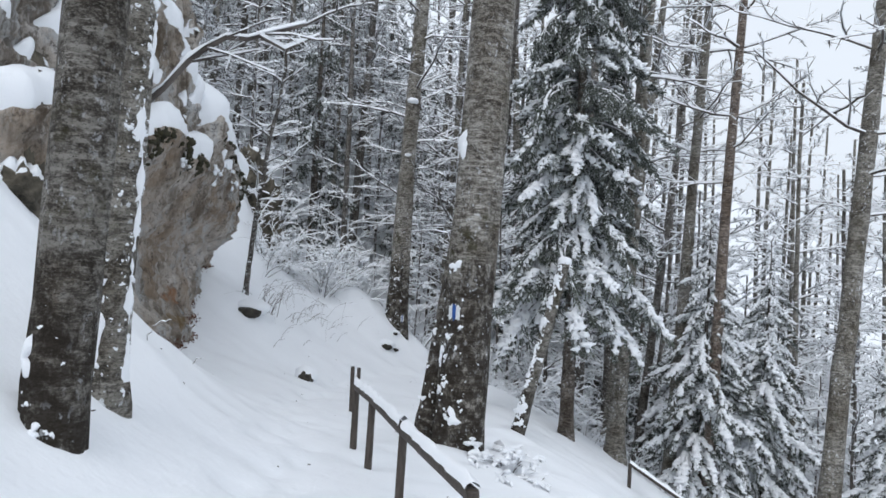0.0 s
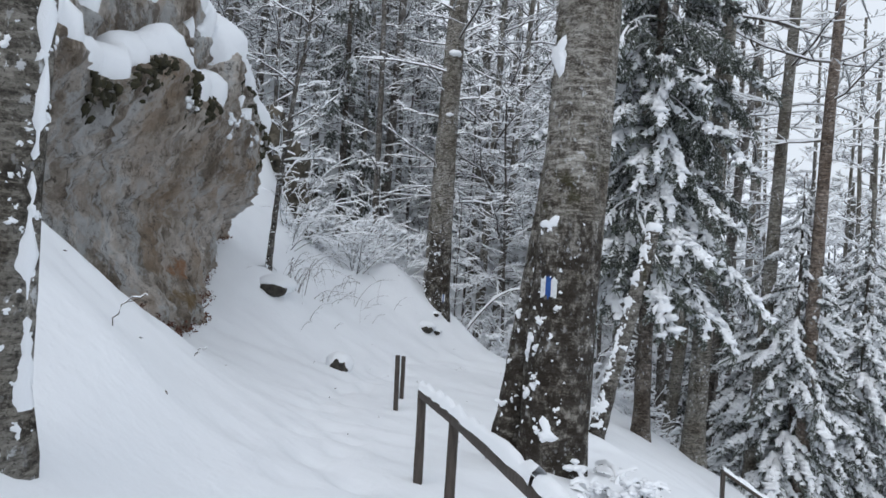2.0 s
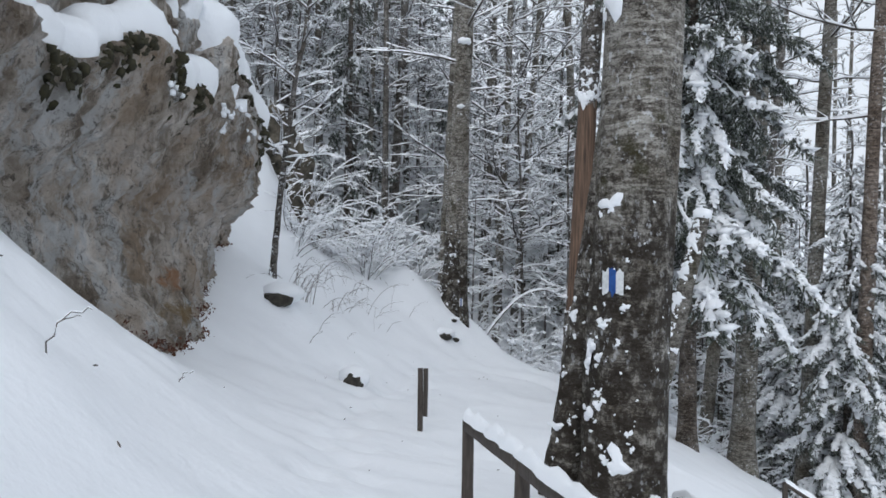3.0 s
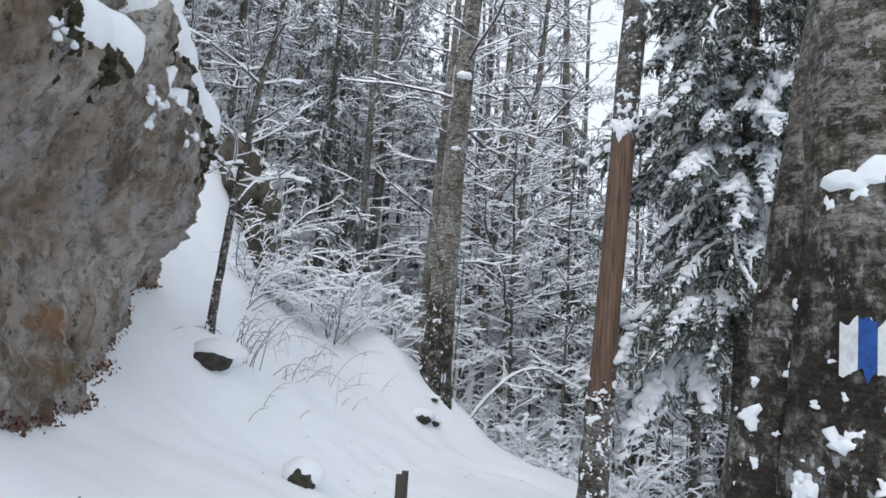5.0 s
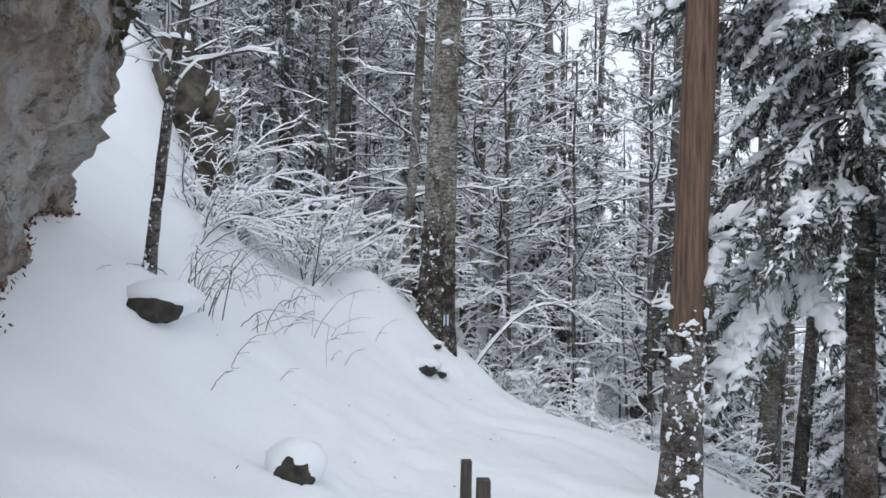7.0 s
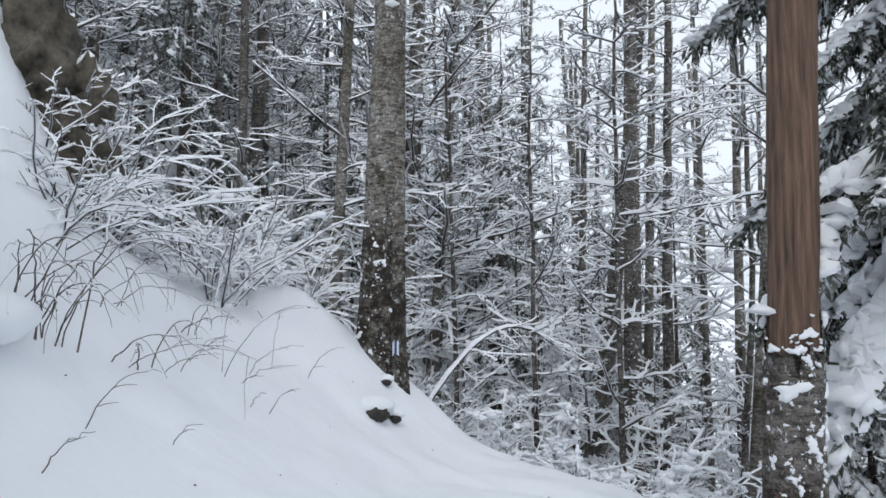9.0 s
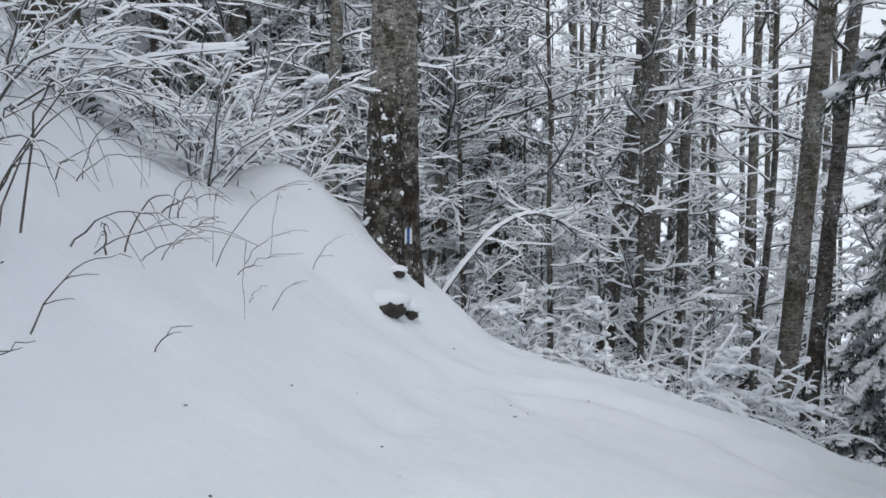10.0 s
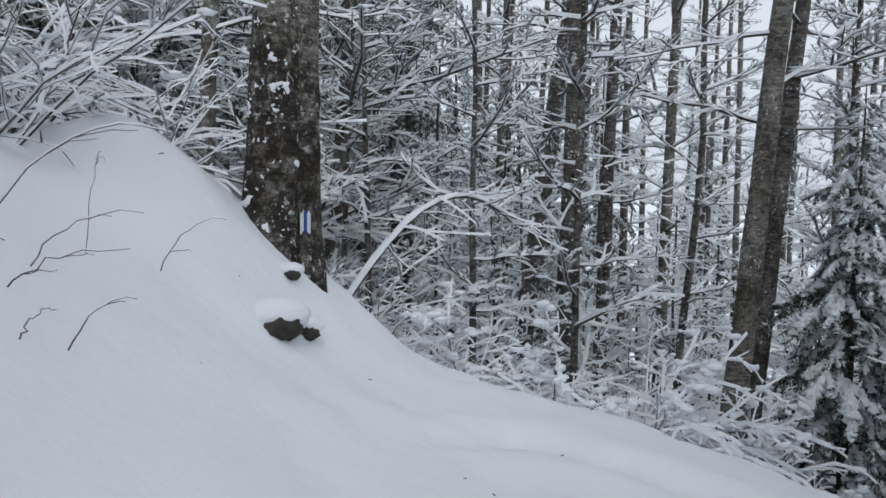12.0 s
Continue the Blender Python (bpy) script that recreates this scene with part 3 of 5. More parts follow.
def spray(rng, nb, sn, p, d, length, load, snowy, fine):
    """A hanging spray of a spruce bough: short shoots set like a feather, needles below, a pad of snow with finger ends."""
    n = 5
    tt = np.linspace(0, 1, n)
    side = np.cross(d, [0, 0, 1.0])
    side /= np.linalg.norm(side) + 1e-6
    spine = p + d[None] * (length * tt)[:, None] + np.array([[0, 0, -0.38 * length]]) * (tt ** 2)[:, None] + side[None] * (length * 0.12 * rng.normal()) * (tt ** 2)[:, None]
    tan = np.gradient(spine, axis=0)
    tan /= np.linalg.norm(tan, axis=1)[:, None]
    count = 13 if fine else 5
    for q in range(count):
        t = 0.02 + 0.98 * (q + 0.8 * rng.random()) / count
        i = min(int(t * (n - 1)), n - 2)
        f = t * (n - 1) - i
        o = spine[i] * (1 - f) + spine[i + 1] * f
        w = length * (0.46 * (1 - 0.72 * t)) * rng.uniform(0.45, 1.15)
        g = tan[i] * rng.uniform(0.5, 1.0) + side * (1 if q % 2 else -1) * rng.uniform(0.2, 0.95) + np.array([0, 0, -rng.uniform(0.0, 0.6)])
        g /= np.linalg.norm(g)
        line = o + g[None] * (w * np.linspace(0, 1, 4))[:, None] + np.array([[0, 0, -0.3 * w]]) * (np.linspace(0, 1, 4) ** 2)[:, None] + rng.normal(0, 0.008, (4, 3))
        for _ in range(7 if fine else 3):
            u = rng.uniform(0.0, 1.0) * 2.999
            a = int(u)
            c = line[a] * (1 - u + a) + line[a + 1] * (u - a)
            e = c + (g * rng.uniform(0.3, 1.0) + rng.normal(0, 0.55, 3) + np.array([0, 0, -rng.uniform(0.1, 0.9)])) * rng.uniform(0.05, 0.11) * (1 if fine else 1.7)
            ax = np.cross(e - c, rng.normal(0, 1, 3))
            ax *= (0.014 if fine else 0.03) / (np.linalg.norm(ax) + 1e-6)
            m = c * 0.45 + e * 0.55
            nb.add([c, m + ax, e, m - ax], [[0, 1, 2, 3]])
        if rng.random() < (0.85 if snowy else 0.3):
            wd = np.array([0.032, 0.036, 0.03, 0.01]) * rng.uniform(0.5, 1.35, 4) * load * (1 if snowy else 0.5)
            snow_on(sn, line + [0, 0, 0.006], wd, 0.001, 0.006 + 0.012 * load * rng.random(), rng, 5 if fine and snowy else 3)
    if snowy:
        for i in range(1, n):
            k = 0.036 * load * rng.uniform(0.5, 1.3)
            ball(sn, 0.5 * (spine[i] + spine[i - 1]) + rng.normal(0, 0.01, 3), (k * rng.uniform(1.2, 1.9), k * rng.uniform(1.2, 1.9), k * 0.6), rng, 0.26, 8, 4, -0.5)


def frond(rng, length, nb, sn, sprays=10, load=1.0, cover=0.6, fine=True):
    """One drooping spruce bough along +x, hung with sprays to both sides."""
    n = 7
    s = np.linspace(0, 1, n)
    dr = rng.uniform(0.3, 0.75)
    spine = np.stack([length * (s - 0.15 * s ** 2), 0.12 * length * np.sin(s * 3 + rng.uniform(0, 6)) * s, length * (0.12 * s - dr * s ** 1.9)], 1)
    tube(nb, spine, np.linspace(0.018, 0.005, n), 3, cap=False)
    for q in range(sprays):
        t = 0.22 + 0.78 * (q + rng.uniform(0, 0.8)) / sprays
        i = min(int(t * (n - 1)), n - 2)
        f = t * (n - 1) - i
        p = spine[i] * (1 - f) + spine[i + 1] * f
        d = np.array([rng.uniform(0.3, 1.0), (1 if q % 2 else -1) * rng.uniform(0.15, 1.0) * (1.15 - t), -rng.uniform(0.1, 0.8)])
        d /= np.linalg.norm(d)
        spray(rng, nb, sn, p, d, rng.uniform(0.3, 0.58) * (1.15 - 0.35 * t), load * rng.uniform(0.75, 1.25), rng.random() < cover, fine)
    snow_on(sn, spine[1:] + [0, 0, 0.01], rng.uniform(0.008, 0.024, n - 1) * load, 0.002, 0.016, rng, 3)


FRONDS, LOADED_FRONDS, FAR_FRONDS = [], [], []
for q in range(15):
    rng = np.random.default_rng(40 + q)
    nb_, sn_ = Build(), Build()
    if q < 6:
        frond(rng, 1.45, nb_, sn_, 9, (0.9, 1.0, 1.1, 1.25, 1.4, 0.9)[q], (0.15, 0.3, 0.5, 0.65, 0.85, 0.2)[q])
    elif q < 10:
        frond(rng, 1.45, nb_, sn_, 7, 1.3 + 0.15 * (q - 6), 0.85)
    else:
        frond(rng, 1.45, nb_, sn_, 7, 1.1, 0.55, False)
    (FRONDS if q < 6 else LOADED_FRONDS if q < 10 else FAR_FRONDS).append([(np.concatenate(bb.v), bb) for bb in (nb_, sn_)])


def put_frond(target, src, m):
    verts, bb = src
    v = verts @ np.array(m.to_3x3()).T + np.array(m.translation)
    target.v.append(v)
    for f in bb.f:
        target.f.append(f + target.n)
    target.n += len(v)


def spruce(name, at, label, height, radius, seed, bottom=0.15, r=0.14, count=90, lean=(0.0, 0.0), group="", column=0.5, fronds=None):
    fronds = fronds or FRONDS
    rng = np.random.default_rng(seed)
    tree = thing(name, at, label, "spruce tree", group)
    tb, pts, rad = trunk_mesh(height, r, lean, rng, 12, 0.35, 0.92, wig=0.02)
    part("trunk", tb, BARK_SPRUCE, tree)
    needles, snow = Build(), Build()
    for q in range(count):
        s = bottom + (0.985 - bottom) * ((q + rng.random()) / count)
        z = s * height
        c = np.array([np.interp(z, pts[:, 2], pts[:, 0]), np.interp(z, pts[:, 2], pts[:, 1]), z])
        rel = (s - bottom) / (1 - bottom)
        ln = radius * ((1 - rel) ** column) * rng.uniform(0.62, 1.12) + 0.12
        a = q * 2.39996 + rng.uniform(-0.4, 0.4)
        m = Matrix.Translation(c) @ Matrix.Rotation(a, 4, "Z") @ Matrix.Rotation(rng.uniform(-0.25, 0.35), 4, "Y") @ Matrix.Rotation(rng.normal(0, 0.3), 4, "X") @ Matrix.Scale(ln / 1.45, 4)
        kinds = LOADED_FRONDS if fronds is FRONDS and rng.random() < 0.75 * (1 - rel / 0.42) else fronds
        fr = kinds[rng.integers(len(kinds))]
        put_frond(needles, fr[0], m)
        put_frond(snow, fr[1], m)
    stuff("crown", needles, NEEDLE, tree, "dark green drooping needle boughs", smooth=False)
    stuff("snow_load", snow, SNOW_CAP, tree, "thick white snow cushions on the boughs")
    return tree


def shrub(name, at, label, seed, stems=9, height=1.5, spread=0.8, snow_w=0.012, snow_h=0.03, twigs=6, arch=0.12, group="", r=0.009, lean=(0, 0), level=2):
    rng = np.random.default_rng(seed)
    ob = thing(name, at, label, "shrub", group)
    wood, snow = Build(), Build()
    for q in range(stems):
        a = rng.uniform(0, 6.28)
        d = (math.cos(a) * spread * rng.uniform(0.3, 1) + lean[0], math.sin(a) * spread * rng.uniform(0.3, 1) + lean[1], 1.0)
        p = (0.12 * math.cos(a) * spread, 0.12 * math.sin(a) * spread, -0.15)
        limb(wood, snow, p, d, height * rng.uniform(0.6, 1.15), r * rng.uniform(0.7, 1.2), rng, level, 4, snow_w, snow_h, twigs, 0.16, arch, 0.9)
    stuff("crown", wood, TWIG, ob)
    stuff("snow_load", snow, SNOW_CAP, ob, "white snow lying on the twigs")
    return ob


def down(x, y, dz=0.0):
    return (x, y, ground_at(x, y) + dz)


# ---- the rock ----
FACE_Z = [-1.2, 0.0, 0.5, 1.0, 1.5, 1.75, 2.1, 2.4, 2.7, 2.95, 3.3, 8.5]
FACE_X = [-4.72, -4.75, -4.82, -4.86, -4.84, -4.77, -4.55, -4.38, -4.22, -4.12, -4.08, -4.0]


def rock_wall():
    ob = thing("boulder", (-6.2, 11.0, 0.0), "big grey-brown limestone boulder overhanging the path with snow on its ledges", "rock")
    rng = np.random.default_rng(5)
    nu, nz = 230, 170
    zz = np.linspace(-1.2, 8.5, nz)
    verts = np.zeros((nz, nu, 3))
    for a, z in enumerate(zz):
        # the overhang ends in a nose; under it the foot runs on and falls back
        yend = float(np.interp(z, [1.35, 1.85, 2.1, 2.5, 2.95, 3.4, 4.5, 8.5], [16.2, 15.2, 14.75, 14.7, 14.7, 14.3, 14.1, 13.8]))
        for c in range(nu):
            w = c / (nu - 1)
            if w < 0.12:
                t = w / 0.12
                x, y = -9.5 + 4.6 * t, 6.6 + 0.5 * t * t
            else:
                t = min(1.0, (w - 0.12) / 0.62)
                y = 7.1 + (yend - 7.1 - 0.5) * t
                x = float(np.interp(z, FACE_Z, FACE_X)) - 0.12 * max(0, 1 - (y - 7.1) / 1.5)
                x += 0.12 * min(1, max(0, (12.2 - y) / 1.2))
                x += min(0.5, 0.17 * max(0, 14.2 - y)) * float(np.interp(z, [0.3, 1.5], [1, 0]))
                x += min(1, max(0, y - 13.5) / 0.7) * float(np.interp(z, [1.4, 1.8, 2.1, 2.5, 3.0, 3.5], [0, 0.28, 0.38, 0.28, 0.15, 0.05]))
                x -= 0.2 * max(0, y - 14.1) * min(1, max(0, 1.9 - z) / 0.4)
                if w >= 0.74:
                    t = (w - 0.74) / 0.26
                    ang = t * math.pi * 0.5
                    x -= 5.0 * (1 - math.cos(ang))
                    y += 0.5 * math.sin(min(ang * 2.2, math.pi / 2)) + 1.2 * max(0, t - 0.3)
            ledge = 3.08 + 0.14 * math.sin(y * 2.6) - 0.3 * min(1, max(0, 10.4 - y)) + 2.2 * max(0, y - 12.4)
            slant = 2.98 + max(0, 14.4 - y) * 0.52
            back = 0.0
            if z > ledge:
                back += (0.34 + 0.22 * min(1, max(0, 11 - y))) * min(1, (z - ledge) / 0.14)
            if z > slant:
                back += 0.8 * min(1, (z - slant) / 0.55)
            p = Vector((x, y, z))
            d = 0.16 * noise.fractal(p * 0.55, 1.0, 2.0, 3) + 0.15 * noise.fractal(p * 1.9 + Vector((7, 1, 3)), 0.8, 2.1, 4) + 0.10 * (0.5 - abs(noise.noise(p * 1.15 + Vector((3, 9, 2)))))
            d += 0.14 * (0.35 - abs(noise.noise(Vector((x * 1.5, y * 1.9, z * 0.6))))) + 0.11 * (0.3 - abs(noise.noise(p * 3.3))) + 0.07 * noise.fractal(p * 6, 0.8, 2.0, 3) - 0.22 * max(0, noise.noise(Vector((x * 1.1, y * 1.3, z * 2.4)) + Vector((4, 2, 8))) - 0.42)
            out = Vector((1, 0, 0)) if w < 0.74 else Vector((math.cos(min(ang * 1.6, 1.57)), math.sin(min(ang * 1.6, 1.57)), 0))
            q = p + out * (d - back)
            verts[a, c] = (q.x + 6.2, q.y - 11.0, q.z)
    i = (np.arange(nz - 1)[:, None] * nu + np.arange(nu - 1)[None]).reshape(-1)
    b = Build()
    b.add(verts.reshape(-1, 3), np.stack([i, i + 1, i + nu + 1, i + nu], -1))
    k = np.arange(nz - 1) * nu
    b.add(verts.reshape(-1, 3), np.stack([k + nu - 1, k, k + nu, k + 2 * nu - 1], -1))
    top = verts[-1]
    b.add(np.vstack([top, [[-2.5, 0.5, 8.9]]]), [[c, (c + 1) % nu, nu] for c in range(nu)])
    part("rock_face", b, ROCK, ob)
    # snow resting on every ledge that faces up
    dz = np.gradient(verts, axis=0)
    du = np.gradient(verts, axis=1)
    nrm = np.cross(du, dz)
    nrm /= np.linalg.norm(nrm, axis=2)[..., None] + 1e-9
    sn = Build()
    steep = nrm[..., 2]
    keep = np.zeros((nz, nu))
    for a in range(nz):
        for c in range(nu):
            p = verts[a, c]
            keep[a, c] = steep[a, c] + 0.2 * noise.noise((p[0] * 1.3, p[1] * 1.3, p[2] * 1.3)) + 0.36 * noise.noise((p[0] * 2.4, p[1] * 2.4, p[2] * 2.4)) + 0.22 * noise.noise((p[0] * 5.5, p[1] * 5.5, p[2] * 4))
    for _ in range(2):
        keep = (keep + np.roll(keep, 1, 0) + np.roll(keep, -1, 0) + np.roll(keep, 1, 1) + np.roll(keep, -1, 1)) / 5
    thick = np.clip((keep - 0.27) * 1.6, -0.16, 0.26)
    sv = verts + nrm * (thick * 0.7)[..., None] + np.array([0, 0, 1.0]) * (thick * 0.8)[..., None]
    for _ in range(3):
        sv[1:-1, 1:-1] = 0.4 * sv[1:-1, 1:-1] + 0.15 * (sv[2:, 1:-1] + sv[:-2, 1:-1] + sv[1:-1, 2:] + sv[1:-1, :-2])
    quads = np.stack([i, i + 1, i + nu + 1, i + nu], -1)
    tf = thick.reshape(-1)
    ok = (tf[quads].max(1) > 0.0) & (verts.reshape(-1, 3)[quads[:, 0], 2] > 2.4)
    sn.add(sv.reshape(-1, 3), quads[ok])
    part("snow_cap", sn, SNOW_CAP, ob, "thick snow pillows on the rock ledges")
    pt = Build()
    for q in range(34):
        y, z = ((13.45, 3.0), (13.1, 2.93), (12.75, 2.88), (12.95, 2.72), (13.75, 2.75), (10.9, 2.75))[q % 6]
        y, z = y + rng.normal(0, 0.07), z + rng.normal(0, 0.045)
        a = int(np.clip(np.searchsorted(zz, z), 1, nz - 2))
        c = int(np.argmin(np.abs(verts[a, : int(nu * 0.74), 1] + 11.0 - y)))
        k = rng.uniform(0.025, 0.075)
        ball(pt, verts[a, c] + nrm[a, c] * 0.005, (0.03, k * rng.uniform(0.9, 1.5), k * rng.uniform(0.5, 0.9)), rng, 0.2, 9, 6, -1)
    stuff("snow_patch", pt, SNOW_CAP, ob, "small patches of snow caught on the rock face")
    # moss under the ledges near the far edge
    mo = Build()
    for q in range(300):
        if q < 90:
            y, z = 14.55 - abs(rng.normal(0, 0.25)), 2.85 + rng.normal(0, 0.25)
        elif q < 130:
            y = rng.uniform(12.9, 14.4)
            z = 2.95 + max(0, 14.4 - y) * 0.52 - abs(rng.normal(0, 0.1))
        else:
            y = 9.2 + 0.9 * int(rng.integers(0, 4)) + rng.normal(0, 0.16)
            z = 3.05 + 0.14 * math.sin(y * 2.6) - 0.3 * min(1, max(0, 10.4 - y)) - abs(rng.normal(0, 0.14))
        a = int(np.clip(np.searchsorted(zz, z), 1, nz - 2))
        c = int(np.argmin(np.abs(verts[a, : int(nu * 0.84), 1] + 11.0 - y)))
        ball(mo, verts[a, c] - nrm[a, c] * 0.02, rng.uniform(0.025, 0.07, 3), rng, 0.3, 7, 5, -1)
    stuff("moss", mo, MOSS, ob, "dark moss cushions under the ledges")
    lv = Build()
    for q in range(620):
        col = int(rng.uniform(0.36, 0.85) * nu)
        line = verts[:, col]
        gz0 = ground_z(line[:, 0] - 6.2, line[:, 1] + 11.0)
        a = int(np.argmin(np.abs(line[:, 2] - gz0 - 0.03)))
        p = line[a] + nrm[a, col] * rng.uniform(0.0, 0.09) * [1, 1, 0] + rng.normal(0, 0.02, 3)
        p[2] = ground_at(p[0] - 6.2, p[1] + 11.0) + rng.uniform(0.0, 0.12)
        u_, w_ = rng.normal(0, 1, 3), rng.normal(0, 1, 3)
        u_ *= 0.026 / np.linalg.norm(u_)
        w_ *= 0.02 / np.linalg.norm(w_)
        lv.add([p - u_, p + w_, p + u_, p - w_], [[0, 1, 2, 3]])
    stuff("leaf_litter", lv, LEAF, ob, "red-brown dead leaves along the foot of the rock", smooth=False)
    return ob


rock_wall()


def outcrop(x, y, label, seed, size, height):
    """A crag of limestone with dark moss, snow on whatever faces up."""
    ob = thing("mossy_rock", down(x, y, -0.2), label, "rock", "mossy rocks on the slope")
    nt_, na = 26, 30
    v = np.zeros((nt_, na, 3))
    for a in range(nt_):
        th = math.pi * (a / (nt_ - 1) - 0.5)
        for q in range(na):
            ph = 2 * math.pi * q / na
            n = Vector((math.cos(th) * math.cos(ph), math.cos(th) * math.sin(ph), math.sin(th)))
            boxy = 1 / max(0.62, abs(n.x) ** 4 + abs(n.y) ** 4 + abs(n.z) ** 4) ** 0.25
            p = n * boxy
            k = 1 + 0.5 * noise.fractal(n * 1.9 + Vector((seed * 3.1, 0, 0)), 0.8, 2.1, 4) + 0.3 * (0.35 - abs(noise.noise(n * 4 + Vector((0, seed, 0)))))
            v[a, q] = (p.x * size * k, p.y * size * k, height * 0.5 * (1 + p.z * k))
    i = np.arange(nt_ - 1)[:, None] * na
    jj = np.arange(na)[None]
    quads = np.stack([i + jj, i + (jj + 1) % na, i + na + (jj + 1) % na, i + na + jj], -1).reshape(-1, 4)
    b = Build()
    b.add(v.reshape(-1, 3), quads)
    part("stone", b, MOSSY, ob)
    da = np.gradient(v, axis=0)
    dq = np.roll(v, -1, 1) - np.roll(v, 1, 1)
    nr = np.cross(dq, da)
    nr /= np.linalg.norm(nr, axis=2)[..., None] + 1e-9
    up = nr[..., 2].copy()
    for a in range(nt_):
        for q in range(na):
            up[a, q] += 0.12 * noise.noise(v[a, q] * 3.0)
    up = (up + np.roll(up, 1, 1) + np.roll(up, -1, 1)) / 3
    up = (up + np.roll(up, 1, 0) + np.roll(up, -1, 0)) / 3
    th = np.clip((up - 0.52) * 0.3, -0.08, 0.08)
    sv = v + nr * (th * 0.6)[..., None] + np.array([0, 0, 1.0]) * (th * 0.9)[..., None]
    s = Build()
    s.add(sv.reshape(-1, 3), quads[th.reshape(-1)[quads].max(1) > 0])
    stuff("snow_cap", s, SNOW_CAP, ob, "snow cushions lying on the stone")
    return ob


outcrop(-4.7, 20.7, "mossy limestone crag standing out of the snow slope", 3, 0.26, 0.85)
outcrop(-4.95, 20.75, "dark mossy crag with snow on its steps", 4, 0.33, 1.1)
outcrop(-5.25, 20.8, "dark ragged crag draped with snow behind the sapling", 9, 0.4, 1.3)
outcrop(-5.55, 20.6, "dark ragged crag draped with snow behind the sapling", 12, 0.4, 1.5)


for x, y, seed, size, h in ((-4.62, 7.7, 21, 0.34, 1.5), (-4.25, 7.2, 22, 0.2, 0.45), (-4.95, 7.9, 23, 0.4, 1.9)):
    outcrop(x, y, "dark mossy rock ledge jutting from the snowy bank", seed, size, h)


# ---- named trees along the path ----
def near_tree(x, y, label, height, r, lean, seed, seen=None, **kw):
    """x is where the stem stands at the height seen, if that is not its foot."""
    if seen is not None:
        x = x - lean[0] * max(0.0, seen - ground_at(x, y))
    return bare_tree("beech_tree", down(x, y, -0.05), label, height, r, lean, seed, **kw)


near_tree(-1.865, 3.6, "thick grey beech with a few snow clots beside the path", 16, 0.155, (0.034, 0.0), 11, limbs=10, first=0.35, bark=BARK_NEAR, snow_lumps=26, lump_to=0.7, face=-2.4, k=24, flare=0.0, taper=0.15)
tree_l2, l2_pts, l2_rad = near_tree(-2.0, 4.45, "thin snow-plastered beech with peeling bark", 12, 0.1, (0.03, 0.0), 12, limbs=8, first=0.45, bark=BARK, snow_lumps=170, lump_to=3.4, face=-0.5, k=18, flare=0.35)
tree_t1, t1_pts, t1_rad = near_tree(0.27, 8.3, "big double-stemmed grey beech with a blue trail mark", 19, 0.278, (0.03, 0.0), 13, limbs=18, first=0.4, bark=BARK_MOTTLED, snow_lumps=38, lump_to=2.2, face=-2.3, k=30, flare=0.06, taper=0.42, wig=0.03)
tree_t5, t5_pts, t5_rad = near_tree(-1.3, 20.5, "grey beech with a dark wet foot at the bend", 18, 0.235, (0.038, 0.0), 14, limbs=26, first=0.25, bark=BARK_WET, snow_lumps=110, lump_to=1.9, k=24, flare=0.3, taper=0.5)
near_tree(6.55, 17.2, "slender beech with brown scarred bark on the slope", 18, 0.155, (0.024, 0), 15, limbs=24, first=0.4, reach=3.4, bark=BARK_BROWN, seen=2.0)
near_tree(4.1, 16.7, "tall straight beech on the slope below the path", 20, 0.2, (0.03, 0), 16, limbs=24, first=0.42, reach=3.4, seen=-2.86)
near_tree(5.9, 18.0, "tall slim beech on the slope below the path", 19, 0.16, (0.048, 0), 17, limbs=24, first=0.4, reach=3.4, seen=-0.6)
near_tree(8.1, 15.0, "thick leaning beech on the lower slope", 20, 0.23, (0.065, 0), 18, limbs=26, first=0.35, reach=4.2, seen=-2.8)
near_tree(5.0, 28.4, "leaning grey beech beyond the crest", 20, 0.24, (0.115, 0), 19, limbs=20, first=0.35, bark=BARK_DARK, snow_lumps=40, lump_to=4.0, seen=-1.9)
near_tree(5.23, 27.15, "straight dark beech flecked with snow beyond the crest", 21, 0.25, (0.012, 0), 20, limbs=20, first=0.4, bark=BARK_DARK, snow_lumps=160, lump_to=8.0, seen=0.0)
near_tree(6.45, 27.75, "slim dark trunk flecked with snow beyond the crest", 19, 0.17, (0.015, 0), 21, limbs=22, first=0.35, bark=BARK_DARK, snow_lumps=120, lump_to=8.0, seen=0.6)
near_tree(8.35, 27.3, "thin crooked dark tree beyond the crest", 17, 0.105, (0.055, 0), 22, limbs=26, first=0.25, bark=BARK_DARK, wig=0.12, seen=0.7)
near_tree(5.53, 22.4, "leaning grey beech on the falling slope", 19, 0.185, (0.09, 0), 23, limbs=22, first=0.35, reach=3.4, seen=-0.4)
near_tree(6.45, 23.4, "leaning dark beech beside a grey one", 19, 0.16, (0.09, 0), 24, limbs=22, first=0.35, bark=BARK_DARK, reach=3.4, snow_lumps=50, lump_to=7.0, seen=-4.4)
near_tree(-1.8, 25.2, "slim grey beech behind the bend", 18, 0.13, (0.03, 0), 25, limbs=28, first=0.2)
near_tree(-0.1, 27.7, "grey beech with a forked neighbour behind the bend", 19, 0.16, (0.03, 0), 26, limbs=44, first=0.14, reach=4.6, twigs=9)
near_tree(0.35, 27.9, "leaning grey beech behind the bend", 19, 0.15, (0.075, 0), 27, limbs=40, first=0.2, reach=4.6, twigs=9)
